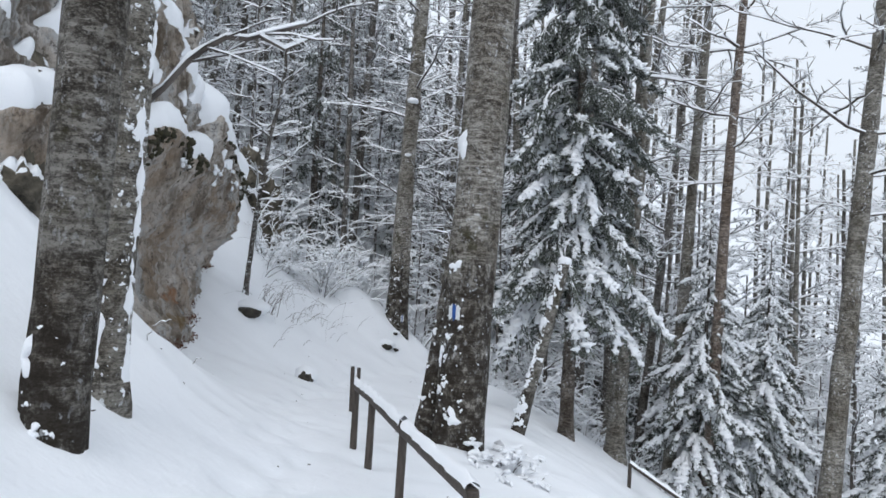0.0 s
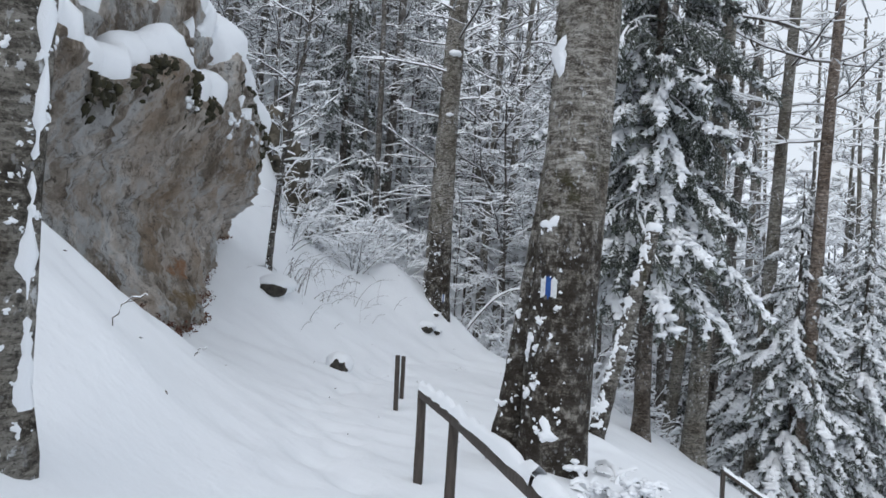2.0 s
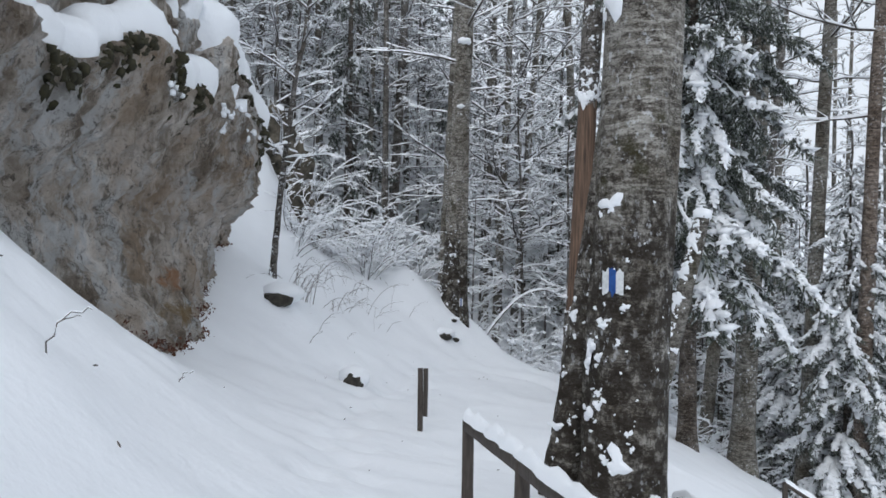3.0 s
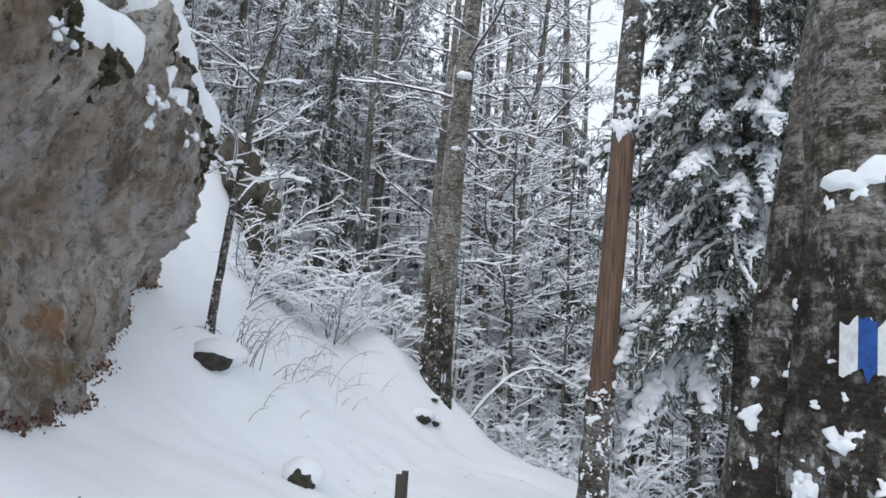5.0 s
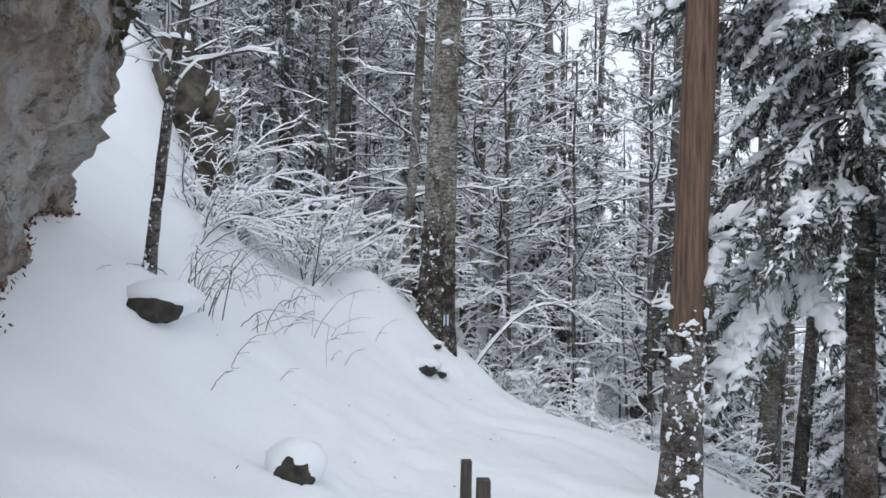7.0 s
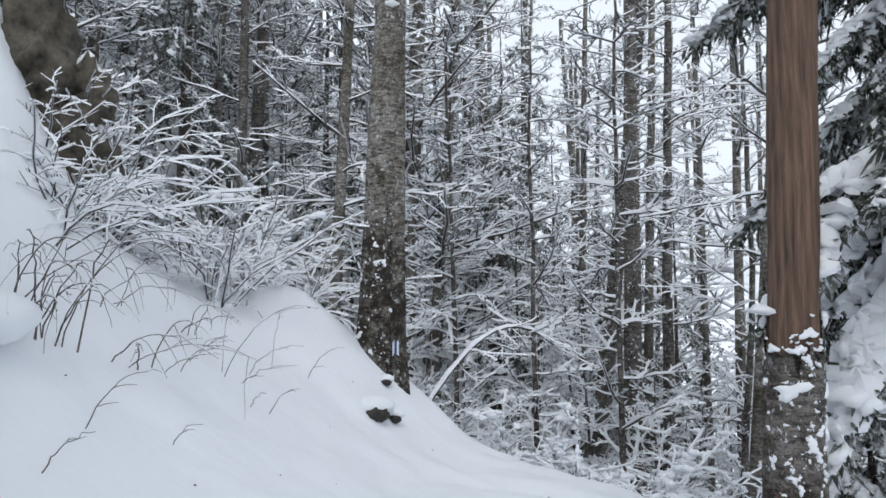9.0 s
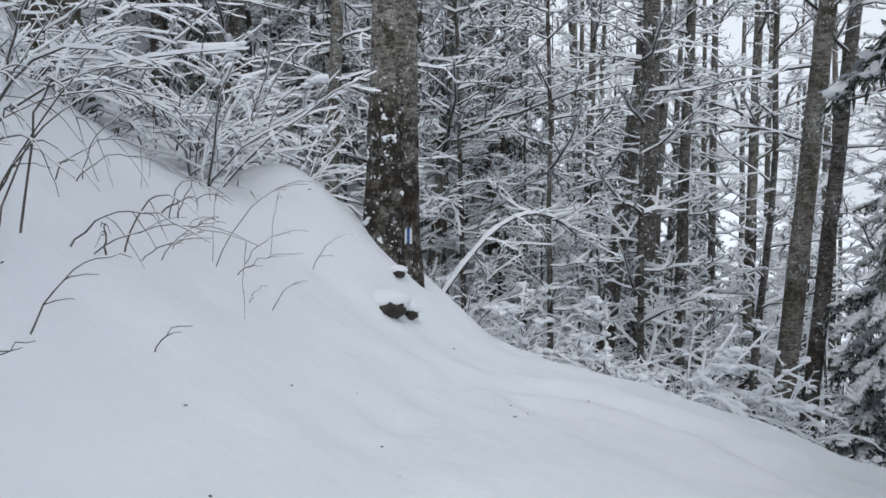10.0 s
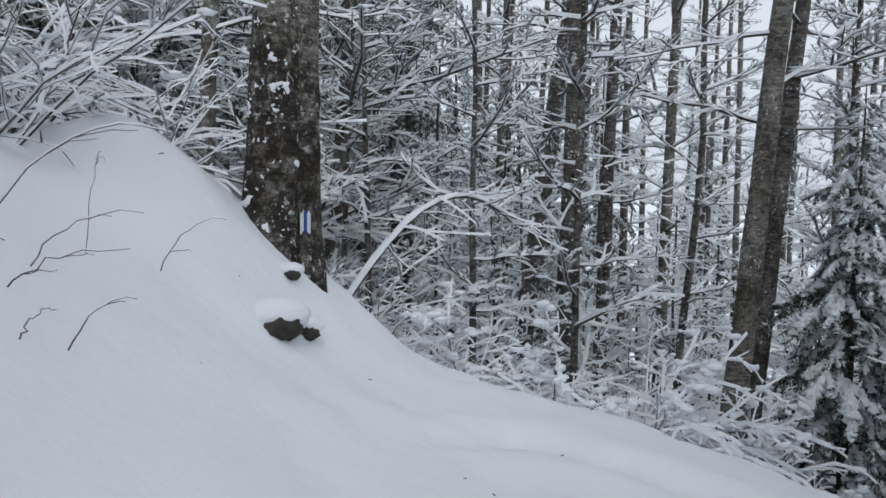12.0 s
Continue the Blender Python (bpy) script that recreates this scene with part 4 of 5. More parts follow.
near_tree(-3.9, 30.0, "dark beech with snow on one side in the forest", 19, 0.2, (0.04, 0), 28, limbs=28, first=0.2, bark=BARK_DARK)
near_tree(-5.6, 31.0, "slim dark beech in the forest", 18, 0.13, (0.04, 0), 29, limbs=28, first=0.2, bark=BARK_DARK)
near_tree(-4.2, 15.65, "thin crooked sapling leaning beside the boulder", 6.5, 0.06, (0.07, 0.0), 30, limbs=22, first=0.25, reach=1.4, bark=BARK_DARK, snow_lumps=60, lump_to=2.5, wig=0.1, flare=0.3, twigs=6)


def blown_snow():
    """Upright strips of blown snow on the thin beech, thick at its foot."""
    rng = np.random.default_rng(81)
    s = Build()
    snow_strip(s, l2_pts, l2_rad, rng, 0.15, 5.0, -0.25, 0.026)
    snow_strip(s, l2_pts, l2_rad, rng, 0.3, 4.5, -2.9, 0.016)
    snow_strip(s, l2_pts, l2_rad, rng, 0.0, 0.8, -1.9, 0.03)
    stuff("snow_plaster", s, SNOW_CAP, tree_l2, "upright strips of blown snow on the bark")


blown_snow()


def second_stem():
    rng = np.random.default_rng(77)
    b, pts, rad = trunk_mesh(3.2, 0.125, (0.13, -0.05), rng, 18, 0.15, 0.2, wig=0.01)
    ob = part("second_stem", b, BARK_MOTTLED, tree_t1)
    ob.location = (-0.4, 0.2, 0.02)
    s = Build()
    plaster(s, pts, rad, rng, 30, 0.1, 1.8, size=0.04)
    o2 = stuff("snow_plaster", s, SNOW_CAP, tree_t1)
    o2.location = (-0.4, 0.2, 0.02)


second_stem()


def snowy_bough():
    """A forked bough that reaches from the thin beech over the path, thick snow along it."""
    rng = np.random.default_rng(79)
    base = np.array(tree_l2.location)
    wood, snow = Build(), Build()
    main = np.array([(-1.95, 4.5, 2.3), (-1.82, 4.55, 2.45), (-1.69, 4.6, 2.64), (-1.57, 4.6, 2.74), (-1.45, 4.6, 2.81), (-1.32, 4.62, 2.81), (-1.2, 4.65, 2.86), (-0.97, 4.7, 2.95)]) - base
    rad = np.linspace(0.025, 0.009, 8)
    tube(wood, main, rad, 8)
    snow_on(snow, main + [0, 0, 0.012], rad, 0.002, 0.022, rng, 5)
    fork = np.array([(-1.25, 4.63, 2.84), (-1.1, 4.7, 2.78), (-0.9, 4.8, 2.92)]) - base
    tube(wood, fork, np.array([0.012, 0.01, 0.006]), 6)
    snow_on(snow, fork, np.array([0.012, 0.01, 0.006]), 0.004, 0.02, rng, 5)
    for q in range(7):
        p = main[2 + q % 6]
        limb(wood, snow, p, (0.8, rng.normal(0, 0.5), rng.uniform(-0.3, 0.5)), 0.5, 0.008, rng, 1, 4, 0.004, 0.012, 8, 0.16, 0.02)
    part("bough", wood, TWIG, tree_l2, "bent bough")
    stuff("bough_snow", snow, SNOW_CAP, tree_l2, "snow lying along the bough")


snowy_bough()


def dark_stem():
    """The darker stem grown together with the beech at the bend."""
    rng = np.random.default_rng(78)
    b, pts, rad = trunk_mesh(5.5, 0.125, (-0.01, 0.02), rng, 16, 0.2, 0.2, wig=0.01)
    ob = part("second_stem", b, BARK_WET, tree_t5, "dark wet second stem")
    ob.location = (0.27, -0.12, -0.2)
    return ob, pts, rad


def big_clots():
    rng = np.random.default_rng(80)
    s = Build()
    plaster(s, t1_pts, t1_rad * 1.03, rng, 3, 2.0, 2.1, -2.35, 0.1, 0.095)
    plaster(s, t1_pts, t1_rad * 1.03, rng, 34, 0.4, 1.75, -2.6, 0.8, 0.042)
    plaster(s, t1_pts, t1_rad * 1.03, rng, 3, 2.9, 3.6, -2.5, 0.3, 0.07)
    stuff("snow_plaster", s, SNOW_CAP, tree_t1, "ragged snow patches on the bark")


big_clots()


def trail_mark(tree, pts, rad, z, face, w, h):
    """White, blue and white upright bands painted round the bark."""
    c = np.array([np.interp(z, pts[:, 2], pts[:, 0]), np.interp(z, pts[:, 2], pts[:, 1]), 0])
    r = float(np.interp(z, pts[:, 2], rad))
    for q, mat in enumerate((PAINT_WHITE, PAINT_BLUE, PAINT_WHITE)):
        b = Build()
        a = face + (np.linspace(q, q + 1, 5) / 3 - 0.5) * w / r
        zs = np.linspace(z - h / 2, z + h / 2, 6)
        rr = r * 1.075
        v = np.stack([np.stack([c[0] + np.cos(a) * rr, c[1] + np.sin(a) * rr, np.full(5, q_)], 1) for q_ in zs])
        jit = np.random.default_rng(q + 5)
        v[0, :, 2] += jit.normal(0, 0.07 * h, 5)
        v[-1, :, 2] += jit.normal(0, 0.09 * h, 5)
        i = (np.arange(5)[:, None] * 5 + np.arange(4)[None]).reshape(-1)
        b.add(v.reshape(-1, 3), np.stack([i, i + 1, i + 6, i + 5], -1))
        part("blue_band" if q == 1 else "white_band", b, mat, tree, "blue painted band" if q == 1 else "white painted band")


trail_mark(tree_t1, t1_pts, t1_rad, 0.94 - tree_t1.location[2], -2.2, 0.14, 0.15)


def dead_trunk():
    """Standing dead trunk: bark at the foot and top, bare brown wood between."""
    rng = np.random.default_rng(31)
    at = down(0.8, 15.0, -0.1)
    ob = thing("dead_tree", at, "standing dead trunk with bare brown wood above a bark foot", "tree")
    tb, pts, rad = trunk_mesh(14, 0.16, (0.04, 0.01), rng, 20, 0.3, 0.3, wig=0.02)
    part("bare_wood", tb, DEADWOOD, ob, "reddish brown debarked wood")
    for z0, z1, nm in ((-0.3, 1.75, "lower_bark"), (5.1, 14.0, "upper_bark")):
        zs = np.linspace(z0, z1, 18)
        k = 20
        a = np.arange(k) * 2 * np.pi / k
        v = []
        for q, z in enumerate(zs):
            r = np.interp(z, pts[:, 2], rad) * 1.12 + 0.008 * rng.standard_normal(k)
            jag = 0.45 * np.sin(a * 1 + 1) + 0.25 * np.sin(3 * a) + 0.2 * rng.standard_normal(k) if (q == 17 and z1 < 5) or (q == 0 and z0 > 1) else 0
            v.append(np.stack([np.interp(z, pts[:, 2], pts[:, 0]) + np.cos(a) * r, np.interp(z, pts[:, 2], pts[:, 1]) + np.sin(a) * r, z + jag * np.ones(k)], 1))
        i = np.arange(17)[:, None] * k
        j = np.arange(k)[None]
        j2 = (j + 1) % k
        bb = Build()
        bb.add(np.array(v).reshape(-1, 3), np.stack([i + j, i + j2, i + k + j2, i + k + j], -1).reshape(-1, 4))
        part(nm, bb, BARK_DARK, ob, "dark flaking bark")
    s = Build()
    plaster(s, pts, rad * 1.12, rng, 130, 0.05, 1.7, size=0.028)
    plaster(s, pts, rad * 1.12, rng, 25, 5.1, 6.5, size=0.06)
    plaster(s, pts, rad * 1.13, rng, 22, 0.9, 1.9, size=0.04)
    plaster(s, pts, rad * 1.13, rng, 30, 5.0, 5.5, size=0.05)
    part("snow_load", s, SNOW_CAP, ob, "snow stuck to the bark")


def knot_snow():
    rng = np.random.default_rng(82)
    s = Build()
    for z, k in ((6.05, 0.15), (4.52, 0.09)):
        h = z - tree_t5.location[2]
        x, y, r = (float(np.interp(h, t5_pts[:, 2], q)) for q in (t5_pts[:, 0], t5_pts[:, 1], t5_rad))
        ball(s, (x, y - r * 0.9, h), (k, k * 0.6, k * 0.6), rng, 0.14, 12, 8, -0.7)
    stuff("snow_plaster", s, SNOW_CAP, tree_t5, "pads of snow on knots of the trunk")


knot_snow()
dead_trunk()
stem5, s5_pts, s5_rad = dark_stem()
trail_mark(stem5, s5_pts, s5_rad, 0.32, -1.75, 0.08, 0.17)


def broken_stub():
    rng = np.random.default_rng(32)
    x, y = 1.36, 12.5
    ob = thing("broken_trunk", down(x, y, -0.2), "leaning broken trunk with a snow cap on the slope", "tree stump")
    h = 1.62 - (ground_at(x, y) - 0.2)
    b, pts, rad = trunk_mesh(h, 0.12, (0.76 / h, 0.02), rng, 16, 0.35, 0.2, wig=0.02)
    part("trunk", b, BARK_NEAR, ob)
    s = Build()
    ball(s, pts[-1] + [0.0, 0, 0.02], (0.13, 0.12, 0.09), rng, 0.12, 10, 6)
    off = pts[6:] + np.array([[-0.06, -0.03, 0.05]])
    snow_on(s, off, rad[6:] * 0.4, 0.05, 0.06, rng, 5)
    plaster(s, pts, rad, rng, 130, 0.3, h, face=-2.6, arc=0.8, size=0.055)
    part("snow_cap", s, SNOW_CAP, ob, "snow along the leaning stem and on its broken top")


broken_stub()

# ---- spruces ----
spruce("spruce", down(2.75, 15.4, -0.1), "tall narrow spruce with snow-loaded drooping boughs on the slope", 15.5, 1.75, 51, bottom=0.19, r=0.15, count=225, column=0.42)
spruce("spruce", down(6.4, 17.6, -0.1), "young spruce heavy with snow behind slim beeches", 7.3, 1.75, 52, bottom=0.06, r=0.1, count=120, column=0.75, fronds=LOADED_FRONDS)
spruce("spruce", down(8.3, 18.6, -0.1), "young spruce bent under snow on the lower slope", 8.0, 1.7, 53, bottom=0.08, r=0.1, count=110, column=0.7, fronds=LOADED_FRONDS)
spruce("spruce", down(7.6, 22.6, -0.1), "snow-laden spruce with hanging boughs below the crest", 8.6, 1.9, 54, bottom=0.08, r=0.11, count=125, column=0.7, fronds=LOADED_FRONDS)
spruce("spruce", down(11.2, 17.0, -0.1), "snow-laden spruce on the lower slope", 9.0, 2.0, 55, bottom=0.08, r=0.12, count=95, column=0.7, fronds=LOADED_FRONDS)


# ---- the fence ----
def beam(b, p, q, w, h, rng, n=5):
    p, q = np.array(p, float), np.array(q, float)
    pts = [p + (q - p) * t for t in np.linspace(0, 1, n)]
    d = (q - p) / np.linalg.norm(q - p)
    if abs(d[2]) > 0.8:
        s, u = np.array([1.0, 0, 0]), np.array([0, 1.0, 0])
    else:
        s = np.cross(d, [0, 0, 1.0])
        s /= np.linalg.norm(s)
        u = np.cross(s, d)
    bev = 0.82
    prof = [(-1, -bev), (-bev, -1), (bev, -1), (1, -bev), (1, bev), (bev, 1), (-bev, 1), (-1, bev)]
    v = np.array([[c + s * (w / 2 * a * (1 + 0.04 * rng.standard_normal())) + u * (h / 2 * e * (1 + 0.04 * rng.standard_normal())) for a, e in prof] for c in pts])
    i = np.arange(n - 1)[:, None] * 8
    j = np.arange(8)[None]
    j2 = (j + 1) % 8
    b.add(v.reshape(-1, 3), np.stack([i + j, i + j2, i + 8 + j2, i + 8 + j], -1).reshape(-1, 4))
    b.add(v[0], [list(range(8))[::-1]])
    b.add(v[-1], [list(range(8))])


def fence(label, posts, height, rails, seed, cap=True):
    rng = np.random.default_rng(seed)
    x0, y0 = posts[0][0], posts[0][1]
    z0 = ground_at(x0, y0)
    ob = thing("fence", (x0, y0, z0), label, "fence")
    tops = []
    for x, y, h in posts:
        b = Build()
        g = ground_at(x, y) - z0
        tilt = rng.normal(0, 0.012, 2)
        beam(b, (x - x0, y - y0, g - 0.4), (x - x0 + tilt[0], y - y0 + tilt[1], g + h), 0.058, 0.07, rng)
        part("post", b, FENCE_WOOD, ob, smooth=False)
        tops.append(np.array([x - x0 + tilt[0], y - y0 + tilt[1], g + h]))
    for a, c in rails:
        b = Build()
        beam(b, tops[a] + [0, 0, -0.02], tops[c] + [0, 0, -0.02], 0.06, 0.055, rng, 9)
        part("rail", b, FENCE_WOOD, ob, smooth=False)
        if cap:
            s = Build()
            t = np.linspace(0, 1, 15)[:, None]
            line = tops[a] * (1 - t) + tops[c] * t + [0, 0, 0.008]
            snow_on(s, line, np.full(15, 0.026), 0.008, 0.035, rng, 5)
            part("snow_strip", s, SNOW_CAP, ob, "strip of snow on the rail")
    return ob


fence("low dark wooden handrail with snow lying on it beside the path",
      [(0.2, 3.45, 0.55), (-0.22, 4.9, 0.54), (-0.55, 6.2, 0.55), (-0.76, 6.95, 0.6)], 0.5, [(0, 1), (1, 2), (2, 3)], 61)
fence("two dark wooden fence posts standing alone in snow", [(-1.33, 11.6, 0.68), (-1.34, 12.5, 0.6)], 0.6, [], 62)
fence("weathered handrail on the lower path down the slope", [(3.75, 14.0, 0.46), (5.1, 13.9, 0.46), (6.6, 13.8, 0.46)], 0.46, [(0, 1), (1, 2)], 63)


# ---- stones in the snow, some in place of shaded hollows ----
def stone(x, y, label, sx, sy, sz, seed, cap=True, lift=0.5):
    rng = np.random.default_rng(seed)
    ob = thing("stone", down(x, y), label, "stone", "dark stones poking through the snow")
    b = Build()
    ball(b, (0, -sy * 0.35, -sz * 0.1), (sx, sy, sz), rng, 0.1, 12, 8, -1)
    part("rock", b, STONE_HOLLOW, ob)
    if cap:
        s = Build()
        ball(s, (0, sy * 0.55, sz * lift), (sx * 1.5, sy * 1.5, sz * 1.3), rng, 0.03, 20, 12, -1)
        part("snow_cap", s, SNOW_CAP, ob, "round snow cap")


stone(-2.46, 13.75, "small dark stone under a snow cap at the path's edge", 0.15, 0.13, 0.14, 71, lift=0.3)
# the next three dark balls paint the shade in hollows under the snow
stone(-3.95, 15.15, "dark stone in place of a shaded hollow under a thick snow cap below the sapling", 0.27, 0.2, 0.14, 72)
stone(-1.38, 19.27, "dark stone in place of a shaded hollow under a snow cap near the beech's foot", 0.15, 0.13, 0.09, 73, lift=0.8)
stone(-1.14, 19.5, "little dark stone in place of a shaded gap under a snow cap near the beech", 0.08, 0.07, 0.055, 74, lift=0.75)
# stone added under what is only a lump of snow
stone(-1.2, 20.0, "lump of snow with a small added stone at the beech's foot", 0.07, 0.06, 0.045, 75, lift=0.7)

# ---- shrubs ----
SHRUBS = [
    (-4.8, 20.2, 211, 7, 1.2, 0.9, 6), (-5.3, 20.1, 212, 7, 1.5, 0.8, 6), (-4.4, 17.8, 83, 8, 1.6, 0.8, 6), (-3.2, 19.6, 85, 9, 2.0, 0.7, 6), (-4.2, 20.2, 86, 10, 2.4, 0.6, 6), (-2.4, 21.8, 87, 10, 2.3, 0.7, 6), (-5.2, 21.0, 88, 10, 2.5, 0.6, 6),
    (-3.6, 23.0, 89, 10, 2.8, 0.6, 6), (0.3, 22.4, 90, 10, 1.9, 0.9, 6), (1.1, 21.9, 91, 10, 1.7, 1.0, 6), (2.4, 20.9, 92, 9, 1.5, 1.0, 6), (-4.6, 18.9, 98, 9, 1.9, 0.7, 6),
    (3.2, 20.4, 93, 9, 1.6, 1.0, 6), (0.6, 24.0, 94, 10, 2.6, 0.7, 6), (1.8, 24.5, 95, 10, 2.4, 0.8, 6), (4.2, 20.8, 96, 8, 1.8, 1.0, 6), (-0.2, 25.5, 97, 10, 2.8, 0.6, 6),
    (0.0, 23.0, 201, 10, 2.2, 0.8, 7), (1.6, 22.6, 202, 10, 2.0, 0.9, 7), (2.9, 21.8, 203, 10, 2.0, 0.9, 7), (4.4, 21.8, 204, 9, 2.2, 0.9, 7), (5.4, 21.2, 205, 9, 2.0, 0.9, 7), (3.8, 23.6, 206, 10, 2.8, 0.7, 7), (2.4, 25.6, 207, 10, 3.0, 0.7, 7), (5.6, 24.6, 208, 10, 3.0, 0.7, 7),
]
for x, y, seed, stems, h, spread, tw in SHRUBS:
    shrub("shrub", down(x, y, -0.05), "leafless shrub arched under loads of snow", seed, stems, h, spread, twigs=tw, group="snow-laden shrubs", arch=0.16, snow_w=0.006, snow_h=0.026)


def thin_shrub(x, y, seed, stems, reach, rise):
    """A sparse shrub of bare brown shoots that arch over towards the path."""
    rng = np.random.default_rng(seed)
    ob = thing("shrub", down(x, y, -0.05), "thin leafless shrub with bent brown shoots", "shrub", "thin shrubs beside the path")
    wood, snow = Build(), Build()
    e = np.linspace(0, 1, 13)
    for q in range(stems):
        a = rng.normal(-0.4, 0.85)
        ln, hi, over = reach * rng.uniform(0.3, 1.2), rise * rng.uniform(0.35, 1.2), rng.uniform(1.8, 3.0)
        out = np.array([math.cos(a), math.sin(a), 0.0])
        line = out[None] * (ln * e ** 1.3)[:, None] + np.array([[0, 0, 1.0]]) * (hi * np.sin(e * over))[:, None]
        line = line + np.cumsum(rng.normal(0, 0.012, (13, 3)), axis=0) + rng.normal(0, 0.08, 3) * [1, 1, 0]
        r = rng.uniform(0.004, 0.0075)
        tube(wood, line, np.linspace(r, r * 0.3, 13), 5)
        snow_on(snow, line[3:] + [0, 0, 0.002], np.full(10, r * 0.35), 0.001, 0.006, rng, 3)
        for _ in range(int(rng.integers(2, 6))):
            k = int(rng.integers(4, 12))
            m = rng.uniform(0.12, 0.38) * ln
            side = out * rng.uniform(0.2, 1.0) + rng.normal(0, 0.45, 3)
            f = np.linspace(0, 1, 6)
            fork = line[k] + side[None] * (m * f)[:, None] + np.array([[0, 0, -0.5 * m]]) * (f ** 2)[:, None] + np.cumsum(rng.normal(0, 0.005, (6, 3)), axis=0)
            tube(wood, fork, np.linspace(r * 0.5, 0.0012, 6), 4)
    part("shoot", wood, TWIG, ob)
    part("snow_load", snow, SNOW_CAP, ob, "thin lines of snow along the shoots")


for x, y, seed, stems, reach, rise in ((-3.8, 15.6, 181, 7, 1.1, 0.6), (-3.7, 16.0, 182, 5, 1.0, 0.7), (-4.0, 16.3, 183, 4, 1.2, 0.6), (-3.4, 16.5, 184, 4, 0.8, 0.35), (-3.8, 17.2, 185, 3, 1.0, 0.4), (-3.2, 18.0, 186, 3, 0.6, 0.3)):
    thin_shrub(x, y, seed, stems, reach, rise)


def twig(x, y, reach, rise, seed, forks=1, droop=1.9, r=0.005):
    """A thin bare twig that leans out of the snow and bends over at its tip."""
    rng = np.random.default_rng(seed)
    ob = thing("twig", down(x, y), "thin bare twig sticking out of the snow", "twig", "bare twigs in the snow")
    wood, snow = Build(), Build()
    s = np.linspace(0, 1, 11)
    side = rng.uniform(-0.25, 0.1)
    bow = np.sin(s * droop) / max(0.2, math.sin(min(droop, 1.57)))
    line = np.stack([reach * s ** 1.25, side * reach * s, rise * bow - 0.03 * (1 - s)], 1)
    line[1:] += rng.normal(0, 0.006, (10, 3))
    tube(wood, line, np.linspace(r, r * 0.35, 11), 5)
    snow_on(snow, line[4:] + [0, 0, 0.002], np.full(7, r * 0.5), 0.001, 0.006, rng, 4)
    for q in range(forks):
        k = int(rng.integers(2, 7))
        n = rng.uniform(0.25, 0.5)
        e = np.linspace(0, 1, 6)
        up = rng.uniform(0.1, 0.8) * rise * n
        fork = line[k] + np.stack([reach * n * e, rng.normal(0, 0.2) * reach * n * e, up * np.sin(e * 1.7)], 1)
        fork[1:] += rng.normal(0, 0.004, (5, 3))
        tube(wood, fork, np.linspace(r * 0.65, r * 0.3, 6), 4)
    part("stem", wood, TWIG, ob)
    part("snow_load", snow, SNOW_CAP, ob, "thin line of snow along the twig")


for q, (x, y, reach, rise, forks) in enumerate((
    (-2.84, 17.62, 0.8, 0.6, 2), (-2.87, 17.66, 0.06, 0.48, 2), (-2.7, 17.74, 0.48, 0.14, 2), (-2.67, 18.07, 0.5, 0.24, 1), (-2.13, 18.96, 0.4, 0.3, 1),
    (-2.59, 17.39, 0.13, 0.09, 0), (-2.44, 17.53, 0.26, 0.18, 1), (-3.12, 17.1, 0.4, 0.22, 3), (-3.2, 16.9, 0.42, 0.12, 2), (-3.1, 17.4, 0.3, 0.1, 1),
    (-2.5, 18.6, 0.1, 0.5, 2), (-3.3, 15.3, 0.4, 0.3, 2), (-2.95, 15.88, 0.2, 0.12, 1), (-3.33, 14.75, 0.25, 0.16, 1), (-2.5, 6.2, 0.25, 0.2, 1), (-2.75, 8.2, 0.12, 0.08, 1),
)):
    twig(x, y, reach, rise, 310 + q, forks, r=0.0025 if reach < 0.12 else 0.004)


def bent_sapling():
    """A sapling bowed to the ground by its load of snow."""
    rng = np.random.default_rng(330)
    base = np.array(down(-0.55, 21.6, -0.1))
    ob = thing("bent_sapling", base, "sapling bowed over by a thick load of snow", "tree")
    s = np.linspace(0, 1, 12)
    line = np.stack([2.2 * s, 0.5 * s, 1.25 * np.sin(s * 2.35) ** 0.9 + 0.1 * s], 1)
    rad = np.linspace(0.035, 0.008, 12)
    wood, snow = Build(), Build()
    tube(wood, line, rad, 7)
    snow_on(snow, line + [0, 0, 0.01], rad, 0.02, 0.05, rng, 5)
    for q in range(26):
        p = line[3 + q % 9] + rng.normal(0, 0.02, 3)
        limb(wood, snow, p, (rng.uniform(0.1, 1), rng.normal(0, 0.6), rng.uniform(-0.8, 0.5)), rng.uniform(0.4, 1.0), 0.008, rng, 1, 4, 0.008, 0.025, 8, 0.16, 0.05)
    stuff("crown", wood, TWIG, ob)
    stuff("snow_load", snow, SNOW_CAP, ob, "thick snow on the bowed stem")


bent_sapling()


def clumpy_shrub(x, y, seed, height, lean):
    ob = shrub("shrub", down(x, y, -0.05), "low shrub with thick clumps of snow on its twigs", seed, 8, height, 0.9, 0.014, 0.035, 7, 0.26, "snow-laden shrubs", 0.009, lean)
    rng = np.random.default_rng(seed)
    clumps = Build()
    crown = next(o for o in ob.children if o.name.startswith("crown"))
    vs = [v.co for v in crown.data.vertices if v.co.z > 0.25 * height]
    for q in range(90):
        v = vs[rng.integers(len(vs))]
        k = rng.uniform(0.02, 0.055) * min(1.0, 0.25 + 0.5 * height)
        ball(clumps, (v.x, v.y, v.z + 0.015), (k * rng.uniform(0.9, 1.9), k * rng.uniform(0.8, 1.4), k * 0.75), rng, 0.2, 7, 5, -0.7)
    stuff("snow_clumps", clumps, SNOW_CAP, ob, "clumps of snow on the twigs")


